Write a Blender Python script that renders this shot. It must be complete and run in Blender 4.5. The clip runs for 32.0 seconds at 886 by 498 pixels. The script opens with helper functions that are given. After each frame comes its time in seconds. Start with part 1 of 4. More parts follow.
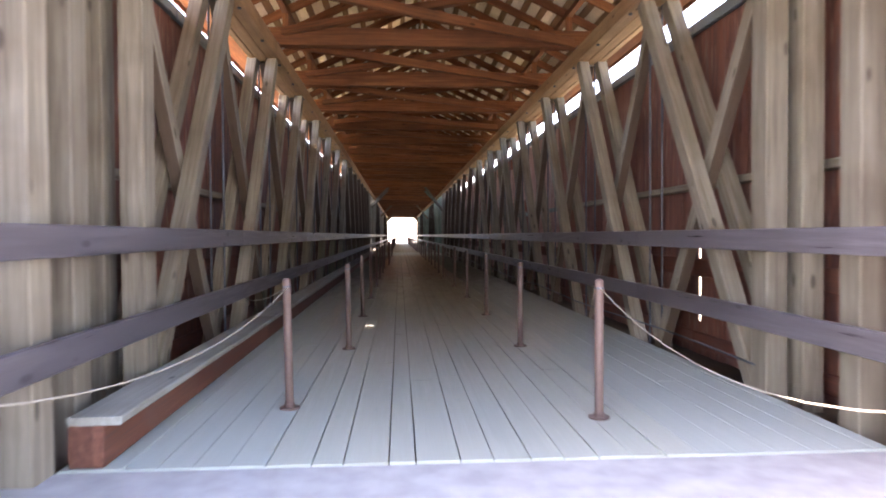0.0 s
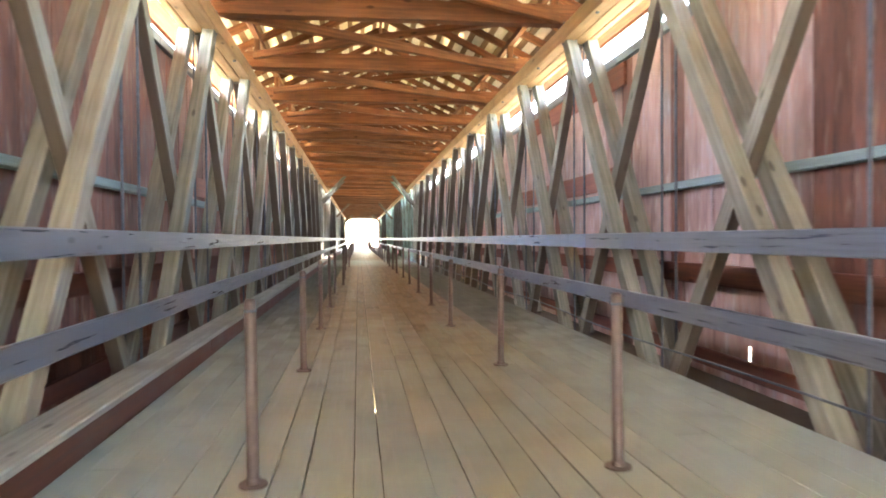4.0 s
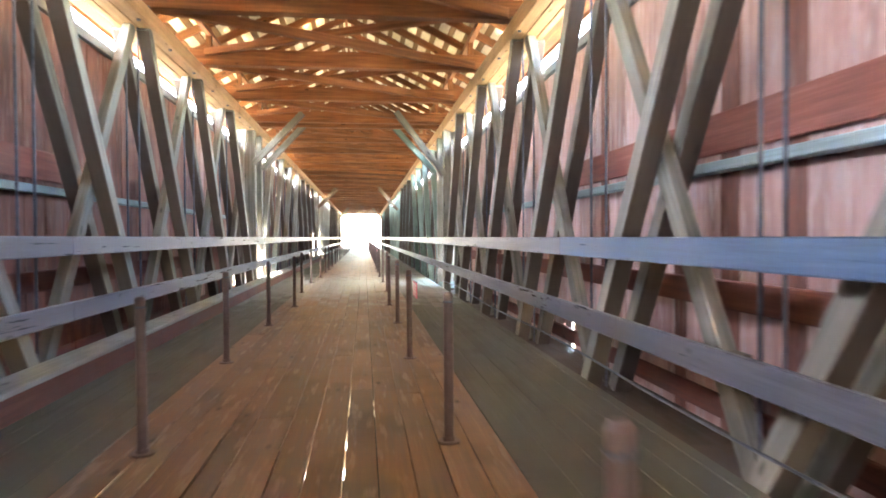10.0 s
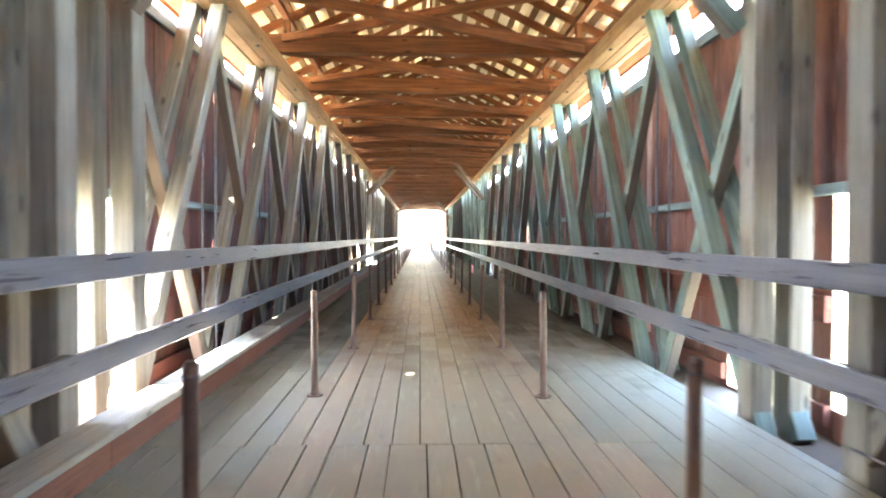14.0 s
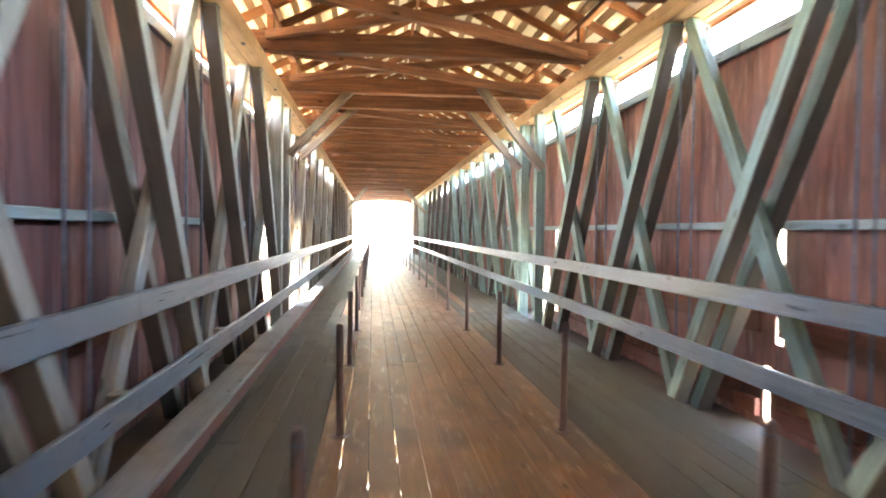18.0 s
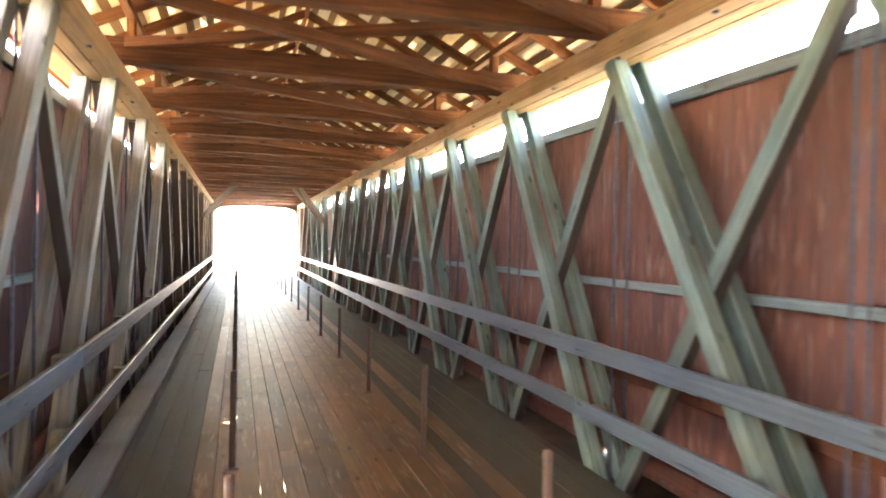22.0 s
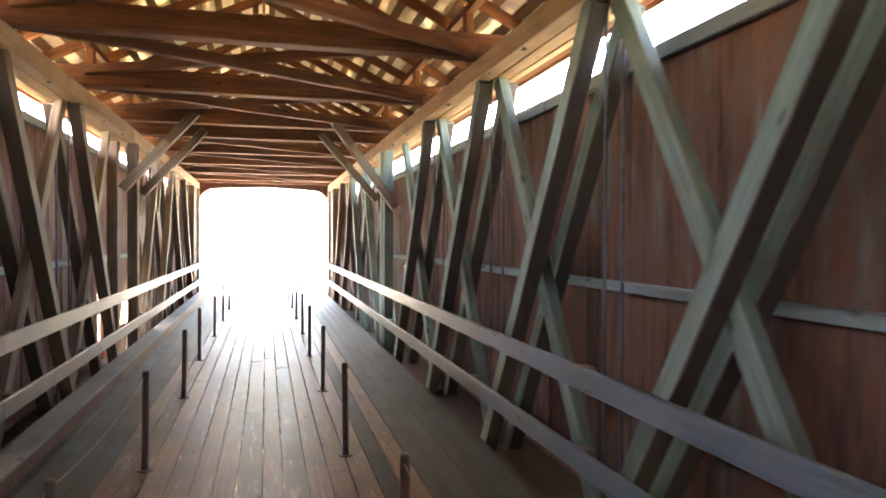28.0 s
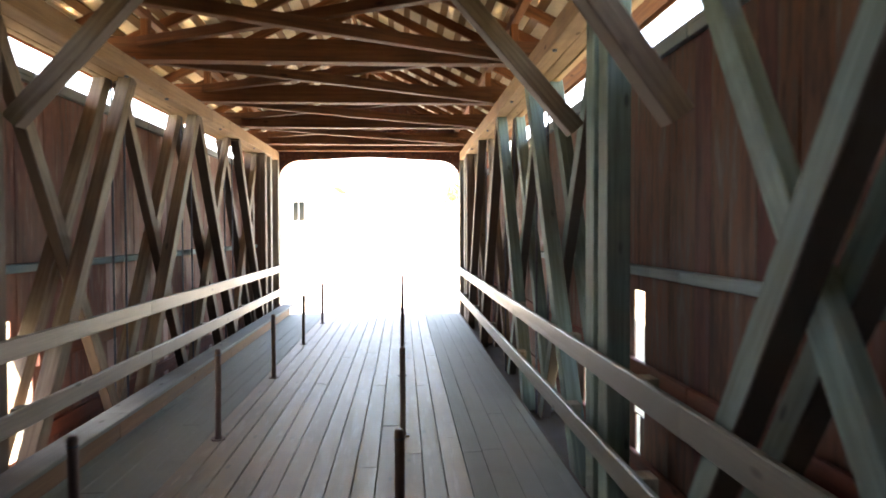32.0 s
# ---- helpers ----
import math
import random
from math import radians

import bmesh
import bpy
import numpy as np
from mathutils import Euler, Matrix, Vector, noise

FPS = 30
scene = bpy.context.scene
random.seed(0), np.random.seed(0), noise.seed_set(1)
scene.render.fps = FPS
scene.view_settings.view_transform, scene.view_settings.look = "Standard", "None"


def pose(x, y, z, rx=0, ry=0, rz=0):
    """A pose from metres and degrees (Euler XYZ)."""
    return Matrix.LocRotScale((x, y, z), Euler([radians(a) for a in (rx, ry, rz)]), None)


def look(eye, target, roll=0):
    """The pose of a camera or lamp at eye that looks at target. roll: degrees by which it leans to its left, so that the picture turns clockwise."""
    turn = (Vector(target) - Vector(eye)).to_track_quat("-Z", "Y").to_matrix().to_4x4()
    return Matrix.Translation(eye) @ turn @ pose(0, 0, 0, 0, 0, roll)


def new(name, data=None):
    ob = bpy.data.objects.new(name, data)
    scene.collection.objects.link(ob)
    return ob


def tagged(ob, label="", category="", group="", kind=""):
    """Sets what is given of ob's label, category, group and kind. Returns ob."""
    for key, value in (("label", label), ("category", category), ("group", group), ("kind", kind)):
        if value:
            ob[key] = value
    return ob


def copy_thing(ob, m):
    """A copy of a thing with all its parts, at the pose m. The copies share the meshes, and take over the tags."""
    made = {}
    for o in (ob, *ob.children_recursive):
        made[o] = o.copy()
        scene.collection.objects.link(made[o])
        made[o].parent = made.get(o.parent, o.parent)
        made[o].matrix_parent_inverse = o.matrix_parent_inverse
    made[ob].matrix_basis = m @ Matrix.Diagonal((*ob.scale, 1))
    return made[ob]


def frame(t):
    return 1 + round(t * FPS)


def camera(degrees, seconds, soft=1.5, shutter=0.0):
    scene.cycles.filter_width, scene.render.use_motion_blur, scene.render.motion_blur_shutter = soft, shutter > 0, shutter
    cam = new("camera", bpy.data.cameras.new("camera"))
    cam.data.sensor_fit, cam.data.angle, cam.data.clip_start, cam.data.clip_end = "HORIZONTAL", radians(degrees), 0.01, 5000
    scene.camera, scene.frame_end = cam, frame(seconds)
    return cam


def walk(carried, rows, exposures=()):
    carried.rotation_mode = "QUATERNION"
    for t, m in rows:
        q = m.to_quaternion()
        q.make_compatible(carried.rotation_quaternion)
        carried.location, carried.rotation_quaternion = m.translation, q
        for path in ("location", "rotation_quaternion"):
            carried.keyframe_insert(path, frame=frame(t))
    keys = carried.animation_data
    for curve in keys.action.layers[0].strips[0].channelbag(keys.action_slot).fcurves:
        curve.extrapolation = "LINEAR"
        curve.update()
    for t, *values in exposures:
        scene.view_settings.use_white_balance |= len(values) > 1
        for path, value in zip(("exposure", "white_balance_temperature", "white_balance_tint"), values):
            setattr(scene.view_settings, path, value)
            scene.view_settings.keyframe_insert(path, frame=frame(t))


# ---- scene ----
cam = camera(66.2, 32.0, soft=1.8, shutter=0.5)
PATH = [
    (0.0, (-0.470, 0.000, 1.172), (0.170, 9.977, 0.966), -0.33),
    (1.0, (-0.444, 2.289, 1.169), (0.097, 12.272, 0.968), -0.48),
    (2.0, (-0.512, 4.703, 1.170), (0.039, 14.686, 0.966), -0.39),
    (2.5, (-0.535, 5.915, 1.168), (0.329, 15.876, 0.983), -0.42),
    (3.0, (-0.524, 7.090, 1.168), (0.651, 17.019, 1.001), -0.46),
    (3.5, (-0.507, 8.235, 1.167), (0.719, 18.158, 0.996), -0.45),
    (5.5, (-0.458, 13.054, 1.157), (0.804, 22.973, 1.063), -0.21),
    (6.0, (-0.401, 14.345, 1.161), (0.861, 24.264, 1.067), -0.21),
    (7.0, (-0.196, 16.958, 1.153), (1.049, 26.880, 1.071), -0.15),
    (8.0, (-0.055, 19.720, 1.177), (1.156, 29.646, 1.090), -0.10),
    (9.0, (0.152, 22.654, 1.196), (1.361, 32.580, 1.060), -0.32),
    (9.3, (0.204, 23.546, 1.202), (1.403, 33.473, 1.046), -0.36),
    (10.0, (0.328, 25.584, 1.212), (1.479, 35.516, 1.034), -0.30),
    (10.5, (0.383, 27.076, 1.217), (1.248, 37.036, 0.998), -0.16),
    (11.0, (0.421, 28.575, 1.225), (1.020, 38.554, 0.980), -0.08),
    (11.5, (0.390, 30.147, 1.230), (0.758, 40.136, 0.959), 0.01),
    (12.0, (0.290, 31.757, 1.271), (0.462, 41.752, 0.991), 0.30),
    (12.5, (0.182, 33.472, 1.290), (0.308, 43.467, 0.999), 0.39),
    (13.0, (0.035, 35.116, 1.311), (0.255, 45.110, 1.044), 0.29),
    (13.5, (-0.100, 36.719, 1.344), (0.223, 46.711, 1.116), 0.18),
    (14.0, (-0.202, 38.283, 1.342), (0.138, 48.275, 1.154), 0.08),
    (14.5, (-0.276, 39.883, 1.375), (0.134, 49.872, 1.171), 0.08),
    (16.5, (-0.633, 46.649, 1.491), (0.258, 56.606, 1.246), 0.57),
    (17.0, (-0.695, 48.422, 1.526), (0.179, 58.380, 1.280), 0.57),
    (17.5, (-0.723, 50.142, 1.568), (0.177, 60.097, 1.295), 0.55),
    (18.0, (-0.749, 51.888, 1.609), (0.281, 61.831, 1.345), 0.63),
    (18.5, (-0.752, 53.580, 1.680), (0.391, 63.510, 1.388), 0.61),
    (19.0, (-0.784, 55.247, 1.723), (0.402, 65.172, 1.439), 0.59),
    (19.5, (-0.878, 56.900, 1.789), (0.334, 66.823, 1.534), 0.56),
    (20.0, (-0.948, 58.498, 1.828), (0.289, 68.419, 1.603), 0.52),
    (20.5, (-0.966, 60.068, 1.923), (0.452, 69.965, 1.726), 0.48),
    (21.0, (-0.984, 61.636, 1.990), (1.128, 71.409, 1.841), 0.75),
    (21.5, (-0.978, 63.255, 2.038), (1.787, 72.865, 1.919), 0.91),
    (22.0, (-0.975, 64.847, 2.086), (1.917, 74.419, 1.980), 1.08),
    (22.5, (-0.952, 66.325, 2.110), (1.949, 75.894, 2.000), 0.94),
    (23.0, (-0.932, 67.746, 2.108), (1.961, 77.318, 2.011), 1.01),
    (24.0, (-0.859, 70.320, 2.080), (2.070, 79.881, 2.002), 1.18),
    (25.0, (-0.721, 72.641, 2.086), (2.210, 82.202, 2.026), 1.15),
    (25.5, (-0.644, 73.717, 2.064), (2.296, 83.275, 2.004), 1.23),
    (27.5, (-0.146, 77.827, 2.059), (2.588, 87.445, 1.925), 0.27),
    (28.0, (0.040, 78.841, 2.068), (2.555, 88.519, 1.917), 0.27),
    (28.5, (0.188, 79.847, 2.081), (2.356, 89.607, 1.870), 0.45),
    (29.0, (0.298, 80.855, 2.103), (2.132, 90.681, 1.815), 0.53),
    (29.3, (0.357, 81.473, 2.116), (1.980, 91.335, 1.803), 0.52),
    (29.5, (0.409, 81.891, 2.119), (1.880, 91.778, 1.799), 0.47),
    (30.0, (0.530, 82.931, 2.109), (1.634, 92.865, 1.786), 0.24),
    (30.5, (0.651, 83.942, 2.118), (1.405, 93.908, 1.793), 0.10),
    (31.0, (0.715, 84.982, 2.079), (1.361, 94.956, 1.772), -0.06),
    (31.5, (0.764, 86.036, 2.049), (1.407, 96.012, 1.778), -0.13),
    (32.0, (0.799, 87.045, 2.020), (1.387, 97.025, 1.767), -0.19),
]
EXPOSURES = [(0.0, 4.3, 7300, 30), (1.0, 5.3, 7500, 17), (2.0, 6.1, 7500, 12), (4.0, 6.75, 7500, 13), (7.0, 7.0, 7450, 14), (11.0, 7.05, 7450, 16), (12.2, 7.05, 7530, 16), (13.0, 6.85, 7600, 17), (14.0, 6.6, 7300, 14), (16.5, 7.05, 7600, 16), (18.0, 7.0, 7700, 17), (19.0, 6.65, 7700, 17), (20.0, 6.3, 7700, 17), (21.0, 6.12, 8100, 20), (22.0, 6.35, 8400, 21), (25.0, 6.08, 8600, 22), (28.0, 5.75, 8700, 23), (30.0, 5.3, 8300, 20), (32.0, 4.55, 8100, 18)]
walk(cam, [(t, look(eye, target, roll)) for t, eye, target, roll in PATH], EXPOSURES)

# ---- light: clear sky, high sun from the left side of the bridge ----
SUN_FROM = Vector((-0.60, -0.15, 0.78))
world = bpy.data.worlds.new("sky")
scene.world = world
world.use_nodes = True
wn = world.node_tree.nodes
sky = wn.new("ShaderNodeTexSky")
sky.sky_type, sky.sun_disc = "NISHITA", False
sky.sun_elevation = math.asin(SUN_FROM.normalized().z)
sky.sun_rotation = math.atan2(SUN_FROM.x, SUN_FROM.y)
wn["Background"].inputs["Strength"].default_value = 0.15
world.node_tree.links.new(sky.outputs[0], wn["Background"].inputs["Color"])
sun = new("sun", bpy.data.lights.new("sun", "SUN"))
sun.data.energy, sun.data.angle, sun.data.color = 5.0, radians(0.5), (1.0, 0.95, 0.87)
sun.matrix_world = look(SUN_FROM, (0, 0, 0))


# ---- plan, in metres: x across, y along the bridge, z up from the deck ----
ENTRY, DECK_START, EXIT = 2.2, 3.5, 103.95
SPANS = [(4.916, 2.666, 14), (43.045, 2.594, 8), (65.307, 2.563, 10), (92.6, 2.46, 4)]
RAIL_X, DECK_X, KERB_X = 2.088, 2.19, 1.88
BRACE_IN, BRACE_MID, BRACE_OUT, WALL_X = 2.32, 2.46, 2.60, 2.86
CHORD_Z, CHORD_H, TIE_Z = 3.77, 0.21, 3.98
WALL_TOP = {-1: 3.60, 1: 3.50}
RIDGE_Z, PITCH = 5.70, 0.49


# ---- materials ----
def nodes_of(name):
    m = bpy.data.materials.new(name)
    m.use_nodes = True
    return m, m.node_tree.nodes, m.node_tree.links, m.node_tree.nodes["Principled BSDF"]


def ramp(nodes, links, source, stops):
    r = nodes.new("ShaderNodeValToRGB")
    while len(r.color_ramp.elements) < len(stops):
        r.color_ramp.elements.new(0.5)
    for e, (at, rgb) in zip(r.color_ramp.elements, stops):
        e.position, e.color = at, (*rgb, 1)
    links.new(source, r.inputs[0])
    return r.outputs[0]


def mix(nodes, links, kind, factor, a, b):
    n = nodes.new("ShaderNodeMix")
    n.data_type, n.blend_type = "RGBA", kind
    for socket, value in ((n.inputs[0], factor), (n.inputs[6], a), (n.inputs[7], b)):
        if isinstance(value, (int, float)):
            socket.default_value = value
        elif isinstance(value, tuple):
            socket.default_value = (*value, 1)
        else:
            links.new(value, socket)
    return n.outputs[2]


def wood(name, stops, rough=0.75, vary=0.35, grain=(26, 1.1, 26), stain=(0.12, 0.09, 0.07), stained=0.45, bump=0.35, spec=0.3, knots=True, worn=None, daylit=None, bare_shaded=None, patches=None):
    """Weathered timber: fine grain along the piece, broad stains, knots, and a tone of its own for every piece."""
    m, nodes, links, bsdf = nodes_of(name)
    co = nodes.new("ShaderNodeTexCoord").outputs["Object"]
    info = nodes.new("ShaderNodeObjectInfo")
    shift = nodes.new("ShaderNodeVectorMath")
    shift.operation = "MULTIPLY_ADD"
    rnd = nodes.new("ShaderNodeCombineXYZ")
    links.new(info.outputs["Random"], rnd.inputs[0])
    links.new(info.outputs["Random"], rnd.inputs[1])
    links.new(rnd.outputs[0], shift.inputs[0])
    shift.inputs[1].default_value = (37, 91, 0)
    links.new(co, shift.inputs[2])
    stretch = nodes.new("ShaderNodeMapping")
    stretch.inputs["Scale"].default_value = grain
    links.new(shift.outputs[0], stretch.inputs[0])
    fine = nodes.new("ShaderNodeTexNoise")
    fine.inputs["Scale"].default_value, fine.inputs["Detail"].default_value, fine.inputs["Roughness"].default_value = 1.0, 6, 0.65
    links.new(stretch.outputs[0], fine.inputs["Vector"])
    broad = nodes.new("ShaderNodeTexNoise")
    broad.inputs["Scale"].default_value, broad.inputs["Detail"].default_value = 1.3, 4
    links.new(shift.outputs[0], broad.inputs["Vector"])
    colour = ramp(nodes, links, fine.outputs[0], stops)
    tone = nodes.new("ShaderNodeMapRange")
    tone.inputs[3].default_value, tone.inputs[4].default_value = 1 - vary, 1 + vary
    links.new(info.outputs["Random"], tone.inputs[0])
    grey = nodes.new("ShaderNodeCombineColor")
    for s in grey.inputs:
        links.new(tone.outputs[0], s)
    colour = mix(nodes, links, "MULTIPLY", 1.0, colour, grey.outputs[0])
    mask = ramp(nodes, links, broad.outputs[0], [(0.50, (0, 0, 0)), (0.72, (stained,) * 3)])
    colour = mix(nodes, links, "MIX", mask, colour, stain)
    if knots:
        cell = nodes.new("ShaderNodeTexVoronoi")
        cell.inputs["Scale"].default_value = 1.0
        squash = nodes.new("ShaderNodeMapping")
        squash.inputs["Scale"].default_value = (5, 1.9, 5)
        links.new(shift.outputs[0], squash.inputs[0])
        links.new(squash.outputs[0], cell.inputs["Vector"])
        spot = ramp(nodes, links, cell.outputs["Distance"], [(0.07, (0.7, 0.7, 0.7)), (0.13, (0, 0, 0))])
        colour = mix(nodes, links, "MIX", spot, colour, tuple(0.35 * c for c in stops[0][1]))
    if patches:
        # paint worn off in long runs down the board
        runs = nodes.new("ShaderNodeMapping")
        runs.inputs["Scale"].default_value = (5.5, 0.75, 5.5)
        links.new(shift.outputs[0], runs.inputs[0])
        faded = nodes.new("ShaderNodeTexNoise")
        faded.inputs["Scale"].default_value, faded.inputs["Detail"].default_value, faded.inputs["Roughness"].default_value = 1.0, 5, 0.7
        links.new(runs.outputs[0], faded.inputs["Vector"])
        colour = mix(nodes, links, "MIX", 0.62, colour, ramp(nodes, links, faded.outputs[0], patches))
    if worn:
        streak = nodes.new("ShaderNodeMapping")
        streak.inputs["Scale"].default_value = (16, 2.2, 16)
        links.new(shift.outputs[0], streak.inputs[0])
        rub = nodes.new("ShaderNodeTexNoise")
        rub.inputs["Scale"].default_value, rub.inputs["Detail"].default_value = 1.0, 3
        links.new(streak.outputs[0], rub.inputs["Vector"])
        flecks = ramp(nodes, links, rub.outputs[0], [(0.58, (0, 0, 0)), (0.68, (0.6, 0.6, 0.6))])
        colour = mix(nodes, links, "MIX", flecks, colour, worn)
    if bare_shaded:
        # sides that hang over go dark brown: less dust, and their shade painted in
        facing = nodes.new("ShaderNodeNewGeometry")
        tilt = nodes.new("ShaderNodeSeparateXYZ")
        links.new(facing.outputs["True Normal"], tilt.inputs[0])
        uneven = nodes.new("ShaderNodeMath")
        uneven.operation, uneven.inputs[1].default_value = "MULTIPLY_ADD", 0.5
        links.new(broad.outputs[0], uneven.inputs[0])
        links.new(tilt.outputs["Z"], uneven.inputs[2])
        dust_and_light = ramp(nodes, links, uneven.outputs[0], [(0.0, (0.0,) * 3), (0.10, (0.25,) * 3), (0.22, (1.0,) * 3)])
        colour = mix(nodes, links, "MIX", dust_and_light, mix(nodes, links, "MIX", 0.15, bare_shaded, colour), colour)
    if daylit:
        # greyer boards near the open ends and pier gaps, with pooled daylight painted in
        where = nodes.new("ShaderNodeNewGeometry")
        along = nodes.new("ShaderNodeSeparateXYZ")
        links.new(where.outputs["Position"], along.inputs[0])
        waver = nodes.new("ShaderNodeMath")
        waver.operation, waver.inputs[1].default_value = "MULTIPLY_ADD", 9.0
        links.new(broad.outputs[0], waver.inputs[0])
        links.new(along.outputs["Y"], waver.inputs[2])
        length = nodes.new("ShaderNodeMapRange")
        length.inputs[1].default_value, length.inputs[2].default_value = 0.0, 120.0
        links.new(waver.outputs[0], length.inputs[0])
        daylit_share = ramp(nodes, links, length.outputs[0], [(0.14, (1.0,) * 3), (0.175, (0.65,) * 3), (0.205, (0.22,) * 3), (0.24, (0.08,) * 3), (0.35, (0.0,) * 3), (0.38, (0.55,) * 3), (0.41, (0.55,) * 3), (0.445, (0.0,) * 3), (0.545, (0.0,) * 3), (0.555, (0.12,) * 3), (0.57, (0.12,) * 3), (0.585, (0.0,) * 3), (0.75, (0.0,) * 3), (0.81, (0.36,) * 3)])
        colour = mix(nodes, links, "MIX", daylit_share, colour, mix(nodes, links, "MULTIPLY", 0.5, daylit, mix(nodes, links, "SCREEN", 0.35, colour, (0.8, 0.8, 0.8))))
    links.new(colour, bsdf.inputs["Base Color"])
    gloss = nodes.new("ShaderNodeMapRange")
    gloss.inputs[1].default_value, gloss.inputs[2].default_value = 0.3, 0.7
    gloss.inputs[3].default_value, gloss.inputs[4].default_value = max(0.15, rough - 0.16), min(1.0, rough + 0.14)
    links.new(fine.outputs[0], gloss.inputs[0])
    links.new(gloss.outputs[0], bsdf.inputs["Roughness"])
    bsdf.inputs["Specular IOR Level"].default_value = spec
    height = nodes.new("ShaderNodeBump")
    height.inputs["Strength"].default_value, height.inputs["Distance"].default_value = bump, 0.004
    links.new(fine.outputs[0], height.inputs["Height"])
    links.new(height.outputs[0], bsdf.inputs["Normal"])
    return m


def plain(name, rgb, rough=0.6, metal=0.0, vary=0.3, scale=14.0, dark=(0.05, 0.04, 0.03)):
    """Metal, rope, stone or earth: two scales of mottling."""
    m, nodes, links, bsdf = nodes_of(name)
    co = nodes.new("ShaderNodeTexCoord").outputs["Object"]
    small = nodes.new("ShaderNodeTexNoise")
    small.inputs["Scale"].default_value, small.inputs["Detail"].default_value = scale, 5
    large = nodes.new("ShaderNodeTexNoise")
    large.inputs["Scale"].default_value, large.inputs["Detail"].default_value = scale / 9, 3
    for n in (small, large):
        links.new(co, n.inputs["Vector"])
    colour = ramp(nodes, links, small.outputs[0], [(0.3, tuple(c * (1 - vary) for c in rgb)), (0.7, tuple(min(1, c * (1 + vary)) for c in rgb))])
    mask = ramp(nodes, links, large.outputs[0], [(0.5, (0, 0, 0)), (0.75, (0.55, 0.55, 0.55))])
    links.new(mix(nodes, links, "MIX", mask, colour, dark), bsdf.inputs["Base Color"])
    bsdf.inputs["Roughness"].default_value, bsdf.inputs["Metallic"].default_value = rough, metal
    return m


TIMBERBROWN = wood("brown_truss_timber", [(0.25, (0.078, 0.0528, 0.036)), (0.5, (0.174, 0.129, 0.09)), (0.75, (0.276, 0.222, 0.168))], vary=0.22, stain=(0.078, 0.045, 0.03), bare_shaded=(0.055, 0.035, 0.026))
TIMBER = wood("truss_timber", [(0.25, (0.118, 0.098, 0.0744)), (0.5, (0.214, 0.189, 0.149)), (0.75, (0.298, 0.273, 0.223))], vary=0.22, stain=(0.0992, 0.0682, 0.0465), bare_shaded=(0.085, 0.055, 0.040))
TIMBERGREY = wood("grey_truss_timber", [(0.25, (0.105, 0.099, 0.083)), (0.5, (0.198, 0.19, 0.163)), (0.75, (0.285, 0.278, 0.242))], vary=0.22, stain=(0.10, 0.078, 0.058), bare_shaded=(0.07, 0.045, 0.036))
POSTRED = wood("red_brown_post", [(0.25, (0.055, 0.034, 0.024)), (0.5, (0.115, 0.074, 0.052)), (0.75, (0.185, 0.132, 0.098))], vary=0.22, stain=(0.06, 0.036, 0.026), bare_shaded=(0.05, 0.031, 0.023))
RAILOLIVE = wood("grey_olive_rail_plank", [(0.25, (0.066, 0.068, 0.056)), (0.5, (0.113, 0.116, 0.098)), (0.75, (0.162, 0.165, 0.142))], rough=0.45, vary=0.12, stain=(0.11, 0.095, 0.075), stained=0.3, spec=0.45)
# orange light on the kerb face near the exit, put into its colour
KERBGLOW = wood("orange_kerb_face", [(0.25, (0.12, 0.06, 0.03)), (0.5, (0.20, 0.105, 0.055)), (0.75, (0.27, 0.155, 0.09))], vary=0.2)
ROOFDARK = wood("dark_roof_timber", [(0.25, (0.062, 0.024, 0.012)), (0.5, (0.15, 0.060, 0.028)), (0.75, (0.245, 0.112, 0.056))], vary=0.25, stain=(0.062, 0.029, 0.017))
TIMBERGREEN = wood("greenish_truss_timber", [(0.25, (0.076, 0.102, 0.088)), (0.5, (0.142, 0.202, 0.179)), (0.75, (0.212, 0.288, 0.258))], vary=0.22, stain=(0.10, 0.078, 0.056), bare_shaded=(0.066, 0.042, 0.034))
CHORDW = wood("chord_timber", [(0.25, (0.248, 0.148, 0.0784)), (0.5, (0.392, 0.248, 0.138)), (0.75, (0.48, 0.328, 0.192))], vary=0.15, stain=(0.176, 0.104, 0.056))
ROOFW = wood("roof_timber", [(0.25, (0.0858, 0.0325, 0.0143)), (0.5, (0.208, 0.0806, 0.0325)), (0.75, (0.325, 0.146, 0.065))], vary=0.25, stain=(0.078, 0.0351, 0.0182))
BATTEN = wood("batten_wood", [(0.25, (0.165, 0.09, 0.045)), (0.5, (0.27, 0.158, 0.0825)), (0.75, (0.36, 0.232, 0.135))], vary=0.2, knots=False)
SIDING = wood("siding_board", [(0.22, (0.068, 0.024, 0.018)), (0.48, (0.155, 0.066, 0.05)), (0.78, (0.25, 0.137, 0.107))], vary=0.35, grain=(16, 0.8, 16), stain=(0.085, 0.042, 0.045), stained=0.6, worn=(0.26, 0.172, 0.13), patches=[(0.30, (0.055, 0.028, 0.032)), (0.44, (0.115, 0.048, 0.038)), (0.54, (0.20, 0.075, 0.048)), (0.62, (0.135, 0.075, 0.065)), (0.74, (0.25, 0.19, 0.165))])
